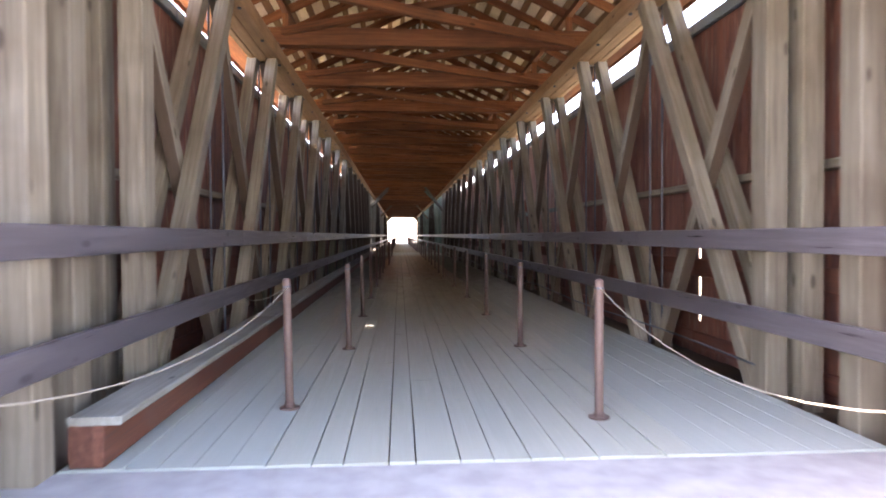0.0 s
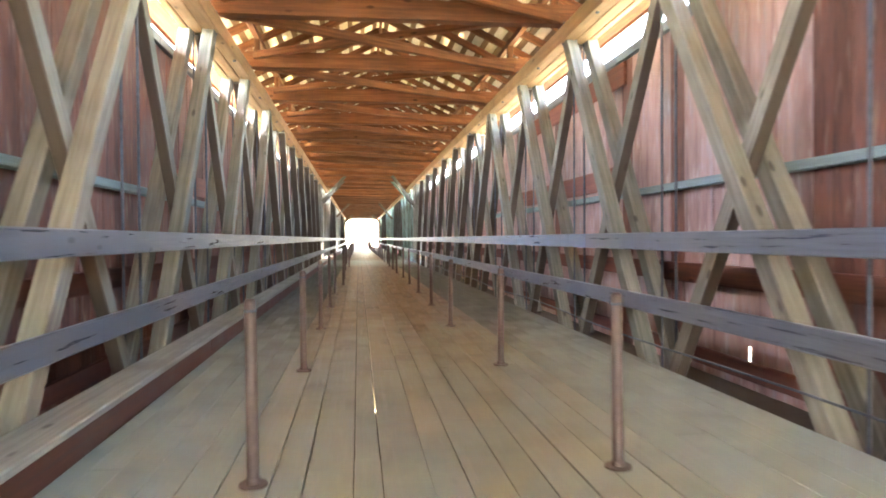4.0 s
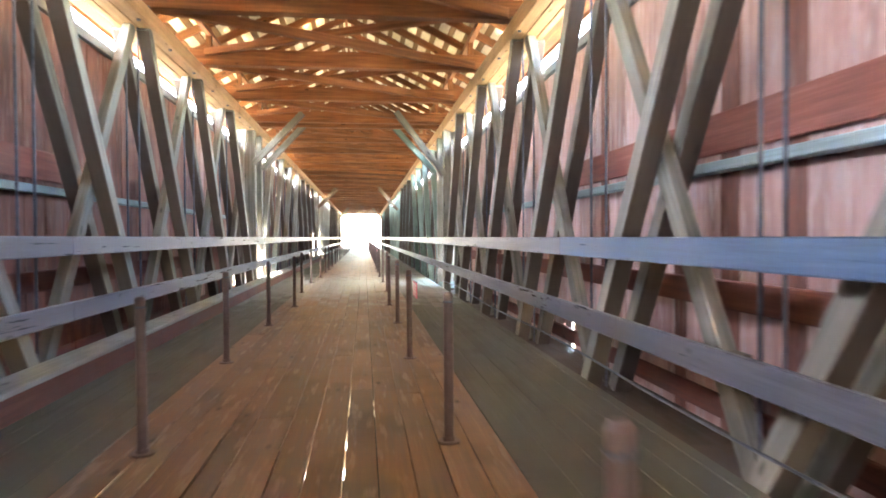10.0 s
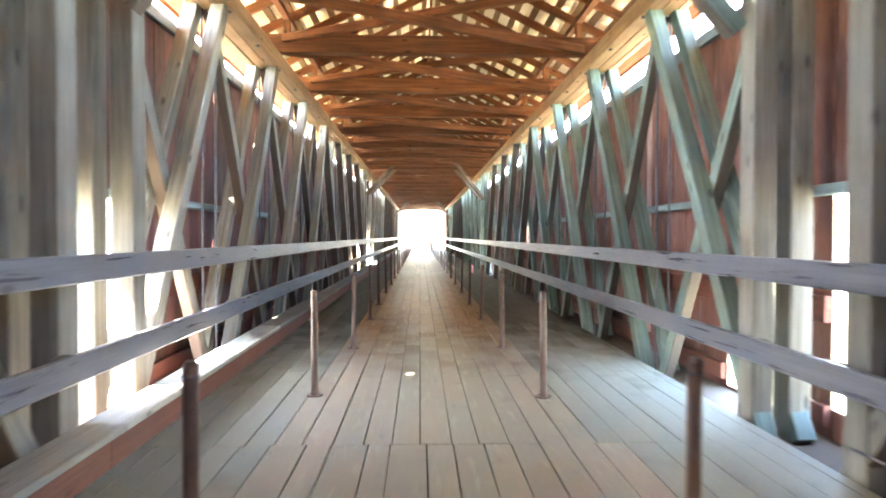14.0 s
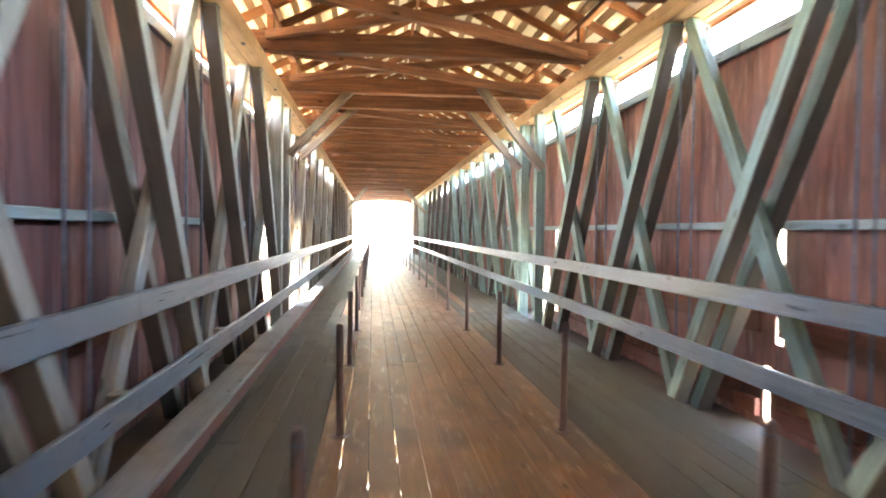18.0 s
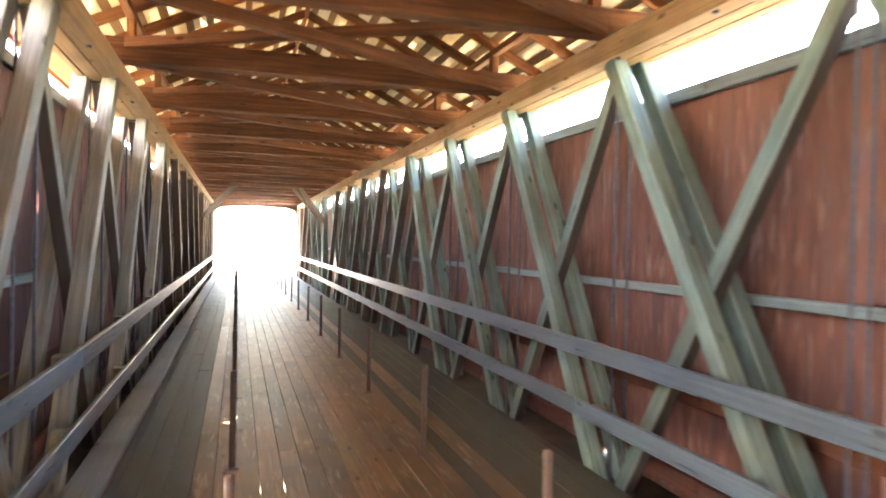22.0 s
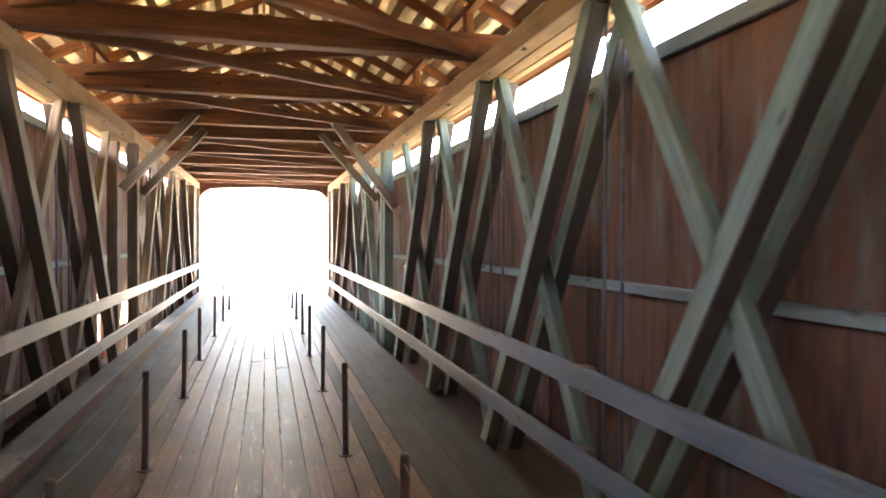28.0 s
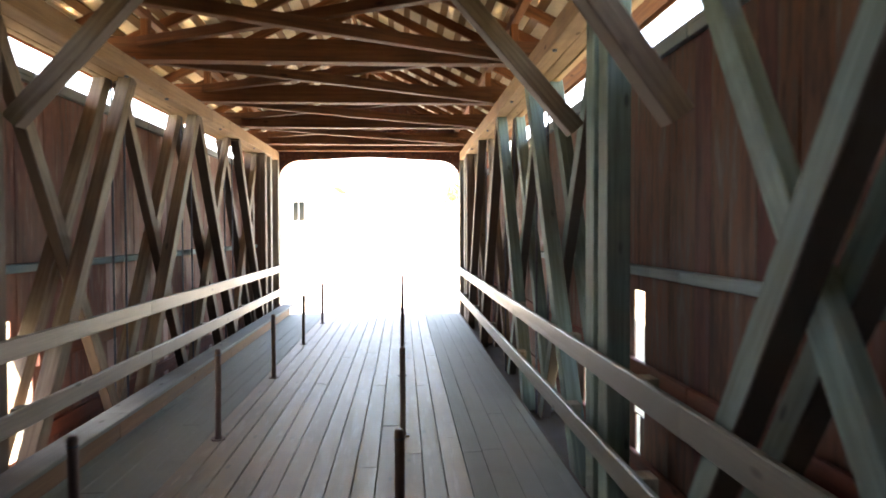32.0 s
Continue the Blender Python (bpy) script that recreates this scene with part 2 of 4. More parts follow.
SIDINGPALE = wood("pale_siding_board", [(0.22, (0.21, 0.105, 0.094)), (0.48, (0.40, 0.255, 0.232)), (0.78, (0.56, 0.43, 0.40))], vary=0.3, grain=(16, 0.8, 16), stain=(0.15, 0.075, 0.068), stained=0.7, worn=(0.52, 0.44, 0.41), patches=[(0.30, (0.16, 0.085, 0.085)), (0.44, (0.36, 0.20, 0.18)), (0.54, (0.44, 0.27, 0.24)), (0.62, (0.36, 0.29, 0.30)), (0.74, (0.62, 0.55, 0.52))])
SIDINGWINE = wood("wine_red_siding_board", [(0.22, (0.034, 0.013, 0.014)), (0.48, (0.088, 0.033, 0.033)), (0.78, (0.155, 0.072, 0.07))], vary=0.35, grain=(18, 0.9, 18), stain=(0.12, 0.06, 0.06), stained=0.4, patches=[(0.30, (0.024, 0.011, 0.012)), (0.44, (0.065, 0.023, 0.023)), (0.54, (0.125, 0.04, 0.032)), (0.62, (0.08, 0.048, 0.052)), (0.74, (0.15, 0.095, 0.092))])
# darker copy of the siding, standing in for dim light on the boards
SIDINGSHADED = wood("dark_siding_board", [(0.22, (0.040, 0.018, 0.013)), (0.48, (0.094, 0.047, 0.034)), (0.78, (0.17, 0.10, 0.078))], vary=0.4, grain=(18, 0.9, 18), stain=(0.14, 0.08, 0.064), stained=0.4, patches=[(0.30, (0.022, 0.013, 0.011)), (0.43, (0.062, 0.031, 0.023)), (0.50, (0.15, 0.055, 0.03)), (0.56, (0.085, 0.060, 0.050)), (0.64, (0.13, 0.125, 0.108)), (0.74, (0.19, 0.16, 0.125))])
GIRT = wood("girt_timber", [(0.25, (0.115, 0.155, 0.158)), (0.5, (0.178, 0.236, 0.24)), (0.75, (0.24, 0.305, 0.31))], vary=0.15)
GIRTRED = wood("red_girt_timber", [(0.25, (0.084, 0.0252, 0.018)), (0.5, (0.144, 0.048, 0.0336)), (0.75, (0.198, 0.078, 0.057))], vary=0.15)
REDBOARD = wood("red_painted_board", [(0.25, (0.16, 0.048, 0.034)), (0.5, (0.25, 0.085, 0.06)), (0.75, (0.33, 0.14, 0.105))], vary=0.1, knots=False)
DECKW = wood("deck_plank", [(0.25, (0.105, 0.057, 0.030)), (0.5, (0.19, 0.112, 0.063)), (0.75, (0.265, 0.175, 0.108))], rough=0.55, vary=0.2, grain=(30, 1.0, 30), stain=(0.08, 0.050, 0.031), stained=0.6, bump=0.5, spec=0.2, worn=(0.29, 0.215, 0.15), daylit=(0.52, 0.585, 0.525))
DECKSIDE = wood("dusty_deck_plank", [(0.25, (0.056, 0.053, 0.036)), (0.5, (0.078, 0.074, 0.053)), (0.75, (0.107, 0.102, 0.076))], rough=0.7, vary=0.1, grain=(30, 1.0, 30), stain=(0.06, 0.049, 0.033), stained=0.5, bump=0.3, spec=0.25, knots=False, daylit=(0.52, 0.585, 0.54))
KERBTOP = wood("kerb_plank", [(0.25, (0.195, 0.192, 0.166)), (0.5, (0.301, 0.301, 0.267)), (0.75, (0.383, 0.383, 0.346))], vary=0.12, stain=(0.134, 0.107, 0.0808))
KERBRED = wood("kerb_face", [(0.25, (0.072, 0.0272, 0.0176)), (0.5, (0.124, 0.048, 0.032)), (0.75, (0.176, 0.08, 0.056))], vary=0.2)
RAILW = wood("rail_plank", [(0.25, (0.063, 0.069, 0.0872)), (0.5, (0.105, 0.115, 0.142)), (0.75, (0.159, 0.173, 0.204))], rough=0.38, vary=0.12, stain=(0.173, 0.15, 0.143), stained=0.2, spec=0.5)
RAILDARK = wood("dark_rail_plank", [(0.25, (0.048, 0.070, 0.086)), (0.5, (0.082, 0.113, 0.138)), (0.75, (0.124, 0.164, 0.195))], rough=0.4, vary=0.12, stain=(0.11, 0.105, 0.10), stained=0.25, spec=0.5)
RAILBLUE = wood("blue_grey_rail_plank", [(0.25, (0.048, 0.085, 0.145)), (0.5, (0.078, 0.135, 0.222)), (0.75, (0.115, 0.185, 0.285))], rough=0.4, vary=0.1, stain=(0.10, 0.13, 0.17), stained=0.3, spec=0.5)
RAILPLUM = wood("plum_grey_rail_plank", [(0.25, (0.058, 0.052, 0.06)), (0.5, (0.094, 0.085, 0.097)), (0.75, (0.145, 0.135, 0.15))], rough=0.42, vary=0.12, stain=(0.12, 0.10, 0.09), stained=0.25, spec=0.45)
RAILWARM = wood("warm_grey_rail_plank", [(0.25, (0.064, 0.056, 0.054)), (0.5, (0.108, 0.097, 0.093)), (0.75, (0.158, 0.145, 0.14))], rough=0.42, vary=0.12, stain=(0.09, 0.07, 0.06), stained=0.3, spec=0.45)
KERBDARK = wood("dark_kerb_plank", [(0.25, (0.112, 0.113, 0.103)), (0.5, (0.175, 0.178, 0.164)), (0.75, (0.228, 0.23, 0.214))], vary=0.12, stain=(0.10, 0.08, 0.06))
# tan tone carries the exit's light that falls on this rail
RAILLIT = wood("tan_rail_plank", [(0.25, (0.13, 0.105, 0.08)), (0.5, (0.215, 0.18, 0.14)), (0.75, (0.29, 0.25, 0.205))], rough=0.5, vary=0.12, stain=(0.12, 0.09, 0.07), stained=0.35, spec=0.4)
SHINGLE = wood("roof_shingle", [(0.25, (0.52, 0.46, 0.36)), (0.5, (0.70, 0.645, 0.54)), (0.75, (0.80, 0.76, 0.67))], vary=0.0, grain=(22, 22, 22), stained=0.35, stain=(0.42, 0.31, 0.20), knots=False)
# translucent share put in so the shingles glow, in place of light through gaps
glow = SHINGLE.node_tree.nodes.new("ShaderNodeBsdfTranslucent")
glow.inputs["Color"].default_value = (0.86, 0.80, 0.69, 1)
share = SHINGLE.node_tree.nodes.new("ShaderNodeMixShader")
island = SHINGLE.node_tree.nodes.new("ShaderNodeNewGeometry")
thin = SHINGLE.node_tree.nodes.new("ShaderNodeMapRange")
thin.inputs[3].default_value, thin.inputs[4].default_value = 0.14, 0.50
SHINGLE.node_tree.links.new(island.outputs["Random Per Island"], thin.inputs[0])
SHINGLE.node_tree.links.new(thin.outputs[0], share.inputs[0])
SHINGLE.node_tree.links.new(SHINGLE.node_tree.nodes["Principled BSDF"].outputs[0], share.inputs[1])
SHINGLE.node_tree.links.new(glow.outputs[0], share.inputs[2])
SHINGLE.node_tree.links.new(share.outputs[0], SHINGLE.node_tree.nodes["Material Output"].inputs["Surface"])
JOIST = wood("joist_timber", [(0.3, (0.042, 0.0308, 0.021)), (0.7, (0.091, 0.07, 0.049))], knots=False)
IRON = plain("iron_rod", (0.070, 0.076, 0.098), 0.55, 0.1, 0.3, 25, (0.05, 0.042, 0.045))
POSTM = plain("painted_post", (0.105, 0.064, 0.055), 0.5, 0.0, 0.15, 30, (0.085, 0.053, 0.047))
ROPE = plain("rope_fibre", (0.24, 0.22, 0.185), 0.9, 0.0, 0.2, 90, (0.15, 0.13, 0.105))
SIGNRED = plain("sign_red", (0.72, 0.16, 0.24), 0.4, 0.0, 0.08, 20, (0.6, 0.12, 0.19))
SIGNWHITE = plain("sign_white", (0.8, 0.78, 0.76), 0.4, 0.0, 0.05, 20, (0.6, 0.58, 0.56))
GRAVEL = plain("gravel", (0.42, 0.39, 0.35), 0.95, 0.0, 0.3, 9, (0.30, 0.27, 0.23))
EARTH = plain("dry_earth", (0.21, 0.20, 0.14), 0.95, 0.0, 0.25, 0.8, (0.12, 0.13, 0.08))
CONCRETE = plain("concrete", (0.34, 0.345, 0.345), 0.85, 0.0, 0.15, 6, (0.25, 0.25, 0.24))
STONE = plain("pier_stone", (0.34, 0.31, 0.27), 0.9, 0.0, 0.3, 5, (0.2, 0.18, 0.15))
LEAF = plain("leaves", (0.09, 0.14, 0.045), 0.6, 0.0, 0.4, 3, (0.05, 0.08, 0.03))
BARK = plain("bark", (0.18, 0.14, 0.10), 0.9, 0.0, 0.3, 8)
STUCCO = plain("pale_wall_paint", (0.70, 0.66, 0.58), 0.8, 0.0, 0.08, 5, (0.58, 0.54, 0.46))
ROOFING = plain("brown_roofing", (0.24, 0.16, 0.12), 0.85, 0.0, 0.2, 6)
GLASS = plain("dark_window_glass", (0.008, 0.010, 0.012), 0.08, 0.0, 0.1, 2)


# ---- building blocks ----
def mesh_of(name, bm, material):
    me = bpy.data.meshes.new(name)
    bm.to_mesh(me)
    bm.free()
    me.materials.append(material)
    return me


def box(bm, x0, x1, y0, y1, z0, z1):
    vs = [bm.verts.new(p) for p in ((x0, y0, z0), (x1, y0, z0), (x1, y1, z0), (x0, y1, z0), (x0, y0, z1), (x1, y0, z1), (x1, y1, z1), (x0, y1, z1))]
    for f in ((3, 2, 1, 0), (4, 5, 6, 7), (0, 1, 5, 4), (1, 2, 6, 5), (2, 3, 7, 6), (3, 0, 4, 7)):
        bm.faces.new([vs[i] for i in f])


def timber_mesh(bm, w, h, length, c=0.008, bend=0.0, twist=0.0):
    """A sawn timber along y from 0 to length: chamfered section, worn ends, a little bow."""
    section = [(w / 2 - c, -h / 2), (w / 2, -h / 2 + c), (w / 2, h / 2 - c), (w / 2 - c, h / 2), (-w / 2 + c, h / 2), (-w / 2, h / 2 - c), (-w / 2, -h / 2 + c), (-w / 2 + c, -h / 2)]
    rings = []
    for s in (0.0, 0.5, 1.0):
        lift = bend * (1 - (2 * s - 1) ** 2)
        turn = twist * (s - 0.5)
        rings.append([bm.verts.new((x * math.cos(turn) - z * math.sin(turn) + lift, s * length, x * math.sin(turn) + z * math.cos(turn) + lift * 0.5)) for x, z in section])
    for a, b in zip(rings, rings[1:]):
        for i in range(8):
            bm.faces.new((a[i], a[i - 1], b[i - 1], b[i]))
    bm.faces.new(rings[0])
    bm.faces.new(list(reversed(rings[-1])))


SHARED = {}


def timber_data(name, w, h, length, material, variant=0, bow=0.006, edge=0.008):
    key = (name, round(w, 3), round(h, 3), round(length, 2), material.name, variant)
    if key not in SHARED:
        rng = random.Random(str(key))
        bm = bmesh.new()
        timber_mesh(bm, w, h, length, min(edge, 0.2 * min(w, h)), rng.uniform(-bow, bow), rng.uniform(-0.03, 0.03))
        SHARED[key] = mesh_of(name, bm, material)
    return SHARED[key]


def part(name, bm, material, parent, label=""):
    ob = new(name, mesh_of(name, bm, material))
    ob.parent = parent
    return tagged(ob, label)


def between(a, b, up=(0, 0, 1)):
    a, b = Vector(a), Vector(b)
    y = (b - a).normalized()
    x = y.cross(Vector(up)).normalized()
    z = x.cross(y)
    return Matrix.Translation(a) @ Matrix((x, y, z)).transposed().to_4x4(), (b - a).length


def beam(name, a, b, w, h, material, parent, up=(0, 0, 1), variant=0, bow=0.006, label=""):
    """A timber from a to b; w is its width across, h its depth along up."""
    m, length = between(a, b, up)
    ob = new(name, timber_data(name, w, h, length, material, variant, bow))
    ob.parent, ob.matrix_basis = parent, m
    return tagged(ob, label)


def rod_mesh(bm, a, b, r, sides=8, r2=None):
    m, length = between(a, b, (1, 0, 0) if abs((Vector(b) - Vector(a)).normalized().x) < 0.9 else (0, 0, 1))
    ends = []
    for y, rad in ((0, r), (length, r if r2 is None else r2)):
        ends.append([bm.verts.new(m @ Vector((rad * math.cos(k * math.tau / sides), y, rad * math.sin(k * math.tau / sides)))) for k in range(sides)])
    for k in range(sides):
        bm.faces.new((ends[0][k - 1], ends[0][k], ends[1][k], ends[1][k - 1]))
    bm.faces.new(list(reversed(ends[0])))
    bm.faces.new(ends[1])
    bmesh.ops.recalc_face_normals(bm, faces=bm.faces)


def thing(name, label, category, group="", kind=""):
    return tagged(new(name), label, category, group, kind)


def roof_z(x):
    return RIDGE_Z - PITCH * abs(x)


PANELS = [[a + k * p for k in range(n + 1)] for a, p, n in SPANS]
BAY_EDGES = [(ENTRY, 42.65), (42.65, 64.55), (64.55, 91.75), (91.75, EXIT)]
SIDES = ((-1, "left"), (1, "right"))
# openings in the board walls: side, y from, y to, z from, z to
HOLES = []
for s, slit, gap, high in ((-1, (42.75, 43.06), (43.47, 44.75), 1.70), (1, (42.95, 43.22), (43.70, 44.95), 0.97), (-1, (65.00, 66.60), (66.85, 68.30), 1.05),
                           (1, (64.90, 65.10), (65.35, 66.25), 0.98), (-1, (92.08, 92.28), (92.88, 93.98), 1.20)):
    third = (gap[1] - gap[0]) / 3
    HOLES += [(s, *slit, 0.05, 1.66), (s, gap[0], gap[1] - third, -0.14, high), (s, gap[1] - third, gap[1], -0.14, high - 0.25)]
HOLES += [(1, 57.53, 57.65, 0.62, 1.66), (1, 57.72, 57.84, -0.15, 0.40)]
PIER_GAPS = list(HOLES)
HOLES += [(1, 92.76, 93.02, 0.40, 1.52), (1, 92.86, 92.98, -0.1, 0.40)]
# knot holes and splits high in the sunny wall
HOLES += [(-1, 8.34, 8.38, 2.53, 2.70), (-1, 46.77, 46.81, 2.20, 2.32), (-1, 50.50, 50.55, 2.56, 2.74), (-1, 49.40, 49.44, 2.80, 2.95), (-1, 6.76, 6.80, 1.12, 1.25),
          (-1, 47.10, 47.14, 1.10, 1.30), (-1, 6.08, 6.11, 1.80, 1.98), (-1, 44.25, 44.29, 3.30, 3.40), (-1, 47.20, 47.24, 3.05, 3.20), (-1, 72.4, 72.44, 2.3, 2.45), (-1, 80.1, 80.14, 2.6, 2.72)]
HOLES += [(1, 94.1, 94.7, -0.1, 0.45), (1, 7.35, 7.40, 0.2, 1.12), (1, 7.35, 7.40, 1.80, 1.93), (1, 39.1, 39.14, -0.05, 0.42), (1, 39.5, 39.56, -0.05, 0.5), (1, 14.9, 14.94, 0.02, 0.16), (1, 31.8, 31.86, -0.02, 0.12), (1, 34.0, 34.06, -0.02, 0.14), (-1, 6.9, 6.93, 1.5, 1.62), (-1, 9.5, 9.53, 0.7, 0.95),
          (1, 46.82, 46.90, -0.17, 0.10), (1, 33.62, 33.72, -0.17, 0.16), (1, 71.30, 71.37, -0.17, 0.08), (-1, 73.2, 73.24, 0.5, 0.9), (1, 79.6, 79.65, -0.05, 0.25)]

# ---- ground, approach and supports ----
ys = [-1500, -300, -60, -15, DECK_START - 0.2, DECK_START + 3, 14, 24, 60, 84, 96, EXIT - 3, EXIT, 115, 160, 300, 1700]
zs = [0, 0, -0.03, -0.03, -0.03, -1.3, -4.6, -6.3, -6.5, -6.3, -4.2, -1.3, -0.03, -0.03, 0.0, 2, 30]
xs = [-1500, -400, -120, -50, -20, -8, -3.5, 0, 3.5, 8, 20, 50, 120, 400, 1500]
bm = bmesh.new()
grid = [[bm.verts.new((x, y, z + 0.25 * noise.noise(Vector((x * 0.2, y * 0.2, 0))) * min(1, max(0, (abs(x) - 4) / 8)) + 0.03 * max(0, abs(x) - 60) ** 0.9)) for x in xs] for y, z in zip(ys, zs)]
for a, b in zip(grid, grid[1:]):
    for i in range(len(xs) - 1):
        bm.faces.new((a[i], a[i + 1], b[i + 1], b[i]))
tagged(part("ground", bm, EARTH, None), "dry earth banks and river bed below the bridge", "ground", kind="structure")
bm = bmesh.new()
box(bm, -5.5, 5.5, -12, DECK_START - 0.01, -0.2, -0.012)
tagged(part("pavement", bm, CONCRETE, None), "pale concrete apron before the bridge portal", "pavement", kind="structure")
bm = bmesh.new()
box(bm, -4.5, 4.5, EXIT + 0.02, EXIT + 42, -0.2, -0.012)
tagged(part("road", bm, GRAVEL, None), "pale gravel lane beyond the bridge", "road", kind="structure")


def stone_pier(y):
    pier = thing("stone_pier", "grey stone pier carrying the ends of two trusses", "pier", "bridge piers", "structure")
    for k in range(9):
        z = -6.8 + k * 0.68
        grow = 0.06 * (8 - k)
        bm = bmesh.new()
        box(bm, -3.4 - grow, 3.4 + grow, y - 0.9 - grow, y + 0.9 + grow, z, z + 0.655)
        bmesh.ops.bevel(bm, geom=bm.edges[:], offset=0.03, segments=1, affect="EDGES")
        part("stone_course", bm, STONE, pier)


for y in (42.65, 64.55, 91.75, DECK_START + 0.9, EXIT - 0.9):
    stone_pier(y)


# ---- trusses ----
bm = bmesh.new()
rod_mesh(bm, (0, 0, -0.02), (0, 0, 0.01), 0.024, 6)
BOLT = mesh_of("bolt", bm, IRON)


def timber_at(y, s):
    """Tan timber near the entrance, grey in the first span, grey on one side and greenish on the other beyond, brown in the last."""
    return TIMBER if y < 14 else TIMBERGREY if y < 42.7 else TIMBERGREY if y < 80 and s < 0 else TIMBERGREEN if y < (80 if s < 0 else 96.5) else TIMBERBROWN


def truss(s, k):
    pts = PANELS[k]
    n = len(pts) - 1
    y0, y1 = BAY_EDGES[k]
    t = thing("truss", "weathered grey-brown timber truss with paired braces and iron rods", "truss", "bridge trusses")
    # chords in two lengths, three timbers side by side
    cut = pts[n // 2] + 0.6
    for x, w in ((2.295, 0.17), (2.465, 0.16), (2.60, 0.09)):
        for a, b in ((y0 + 0.02, cut - 0.003), (cut + 0.003, y1 - 0.02)):
            beam("upper_chord", (s * x, a, CHORD_Z + CHORD_H / 2), (s * x, b, CHORD_Z + CHORD_H / 2), w, CHORD_H, CHORDW, t, bow=0.0, label="warm tan upper chord timber")
            beam("lower_chord", (s * x, a, -0.36), (s * x, b, -0.36), w, 0.3, JOIST, t, bow=0.0)
    for i in range(n):
        a, b = (pts[i], pts[i + 1]) if i < n / 2 else (pts[i + 1], pts[i])
        d = 0.10 if b > a else -0.10
        for x in (BRACE_IN, BRACE_OUT):
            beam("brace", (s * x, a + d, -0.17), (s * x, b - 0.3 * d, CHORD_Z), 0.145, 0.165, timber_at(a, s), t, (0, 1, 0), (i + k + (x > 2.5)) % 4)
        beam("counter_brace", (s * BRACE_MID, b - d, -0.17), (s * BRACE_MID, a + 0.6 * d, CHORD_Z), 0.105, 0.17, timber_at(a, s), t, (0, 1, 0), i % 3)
    for i, y in enumerate(pts):
        if 0 < i < n:
            for x in (2.39, 2.53):
                bm = bmesh.new()
                rod_mesh(bm, (s * x, y + 0.02, -0.17), (s * x, y + 0.02, CHORD_Z + CHORD_H + 0.07), 0.013, 8)
                part("rod", bm, IRON, t, "blue-grey iron tie rod")
            bm = bmesh.new()
            box(bm, min(s * 2.21, s * 2.66), max(s * 2.21, s * 2.66), y - 0.12, y + 0.12, CHORD_Z + CHORD_H, CHORD_Z + CHORD_H + 0.02)
            part("washer_plate", bm, IRON, t)
    # end posts, standing beside the first and last panel point
    first = pts[0] + (0.05 if k == 0 else 0.25 if k < 3 else -0.28 if s < 0 else -0.40)
    last = pts[-1] - (0.05 if k == 3 else 0.25 if s > 0 else -0.05)
    if k == 2:
        last = 92.07 if s < 0 else 91.86
    if k == 1 and s > 0:
        last = 64.28
    ends = [first, last]
    if s < 0 and k in (1, 2):
        ends = [first, 63.28] if k == 1 else [64.34, last]
    for y in ends:
        grain = TIMBER if y < 14 else TIMBERGREY if y < (50 if s > 0 else 65) else TIMBERGREEN if y < 95 and s > 0 else POSTRED
        for x in (BRACE_OUT,) if y == 92.07 else (BRACE_IN,) if 91.5 < y < 92.5 or 63 < y < 66 else (BRACE_IN, BRACE_OUT):
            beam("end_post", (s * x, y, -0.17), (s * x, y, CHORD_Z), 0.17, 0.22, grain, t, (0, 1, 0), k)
    # bolt heads under the chord
    for y in np.arange(y0 + 0.5, y1 - 0.3, 1.3):
        ob = new("bolt", BOLT)
        ob.parent, ob.location = t, (s * 2.265, y, CHORD_Z)
    return t


# foot of each knee brace: place along the bridge and height
KNEES = {-1: [[(41.80, 2.94)], [(43.05, 2.92), (63.92, 2.9)], [(65.76, 3.05), (90.70, 2.84)], [(92.50, 2.88)]],
         1: [[(41.45, 2.66)], [(43.40, 2.90), (63.62, 2.72)], [(65.46, 2.88), (90.45, 2.60)], [(92.50, 2.84)]]}


def knee(s, y, t, low):
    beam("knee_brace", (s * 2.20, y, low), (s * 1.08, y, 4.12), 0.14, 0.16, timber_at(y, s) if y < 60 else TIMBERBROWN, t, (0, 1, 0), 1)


for k in range(4):
    for s, side in SIDES:
        t = truss(s, k)
        for y, low in KNEES[s][k]:
            knee(s, y, t, low)


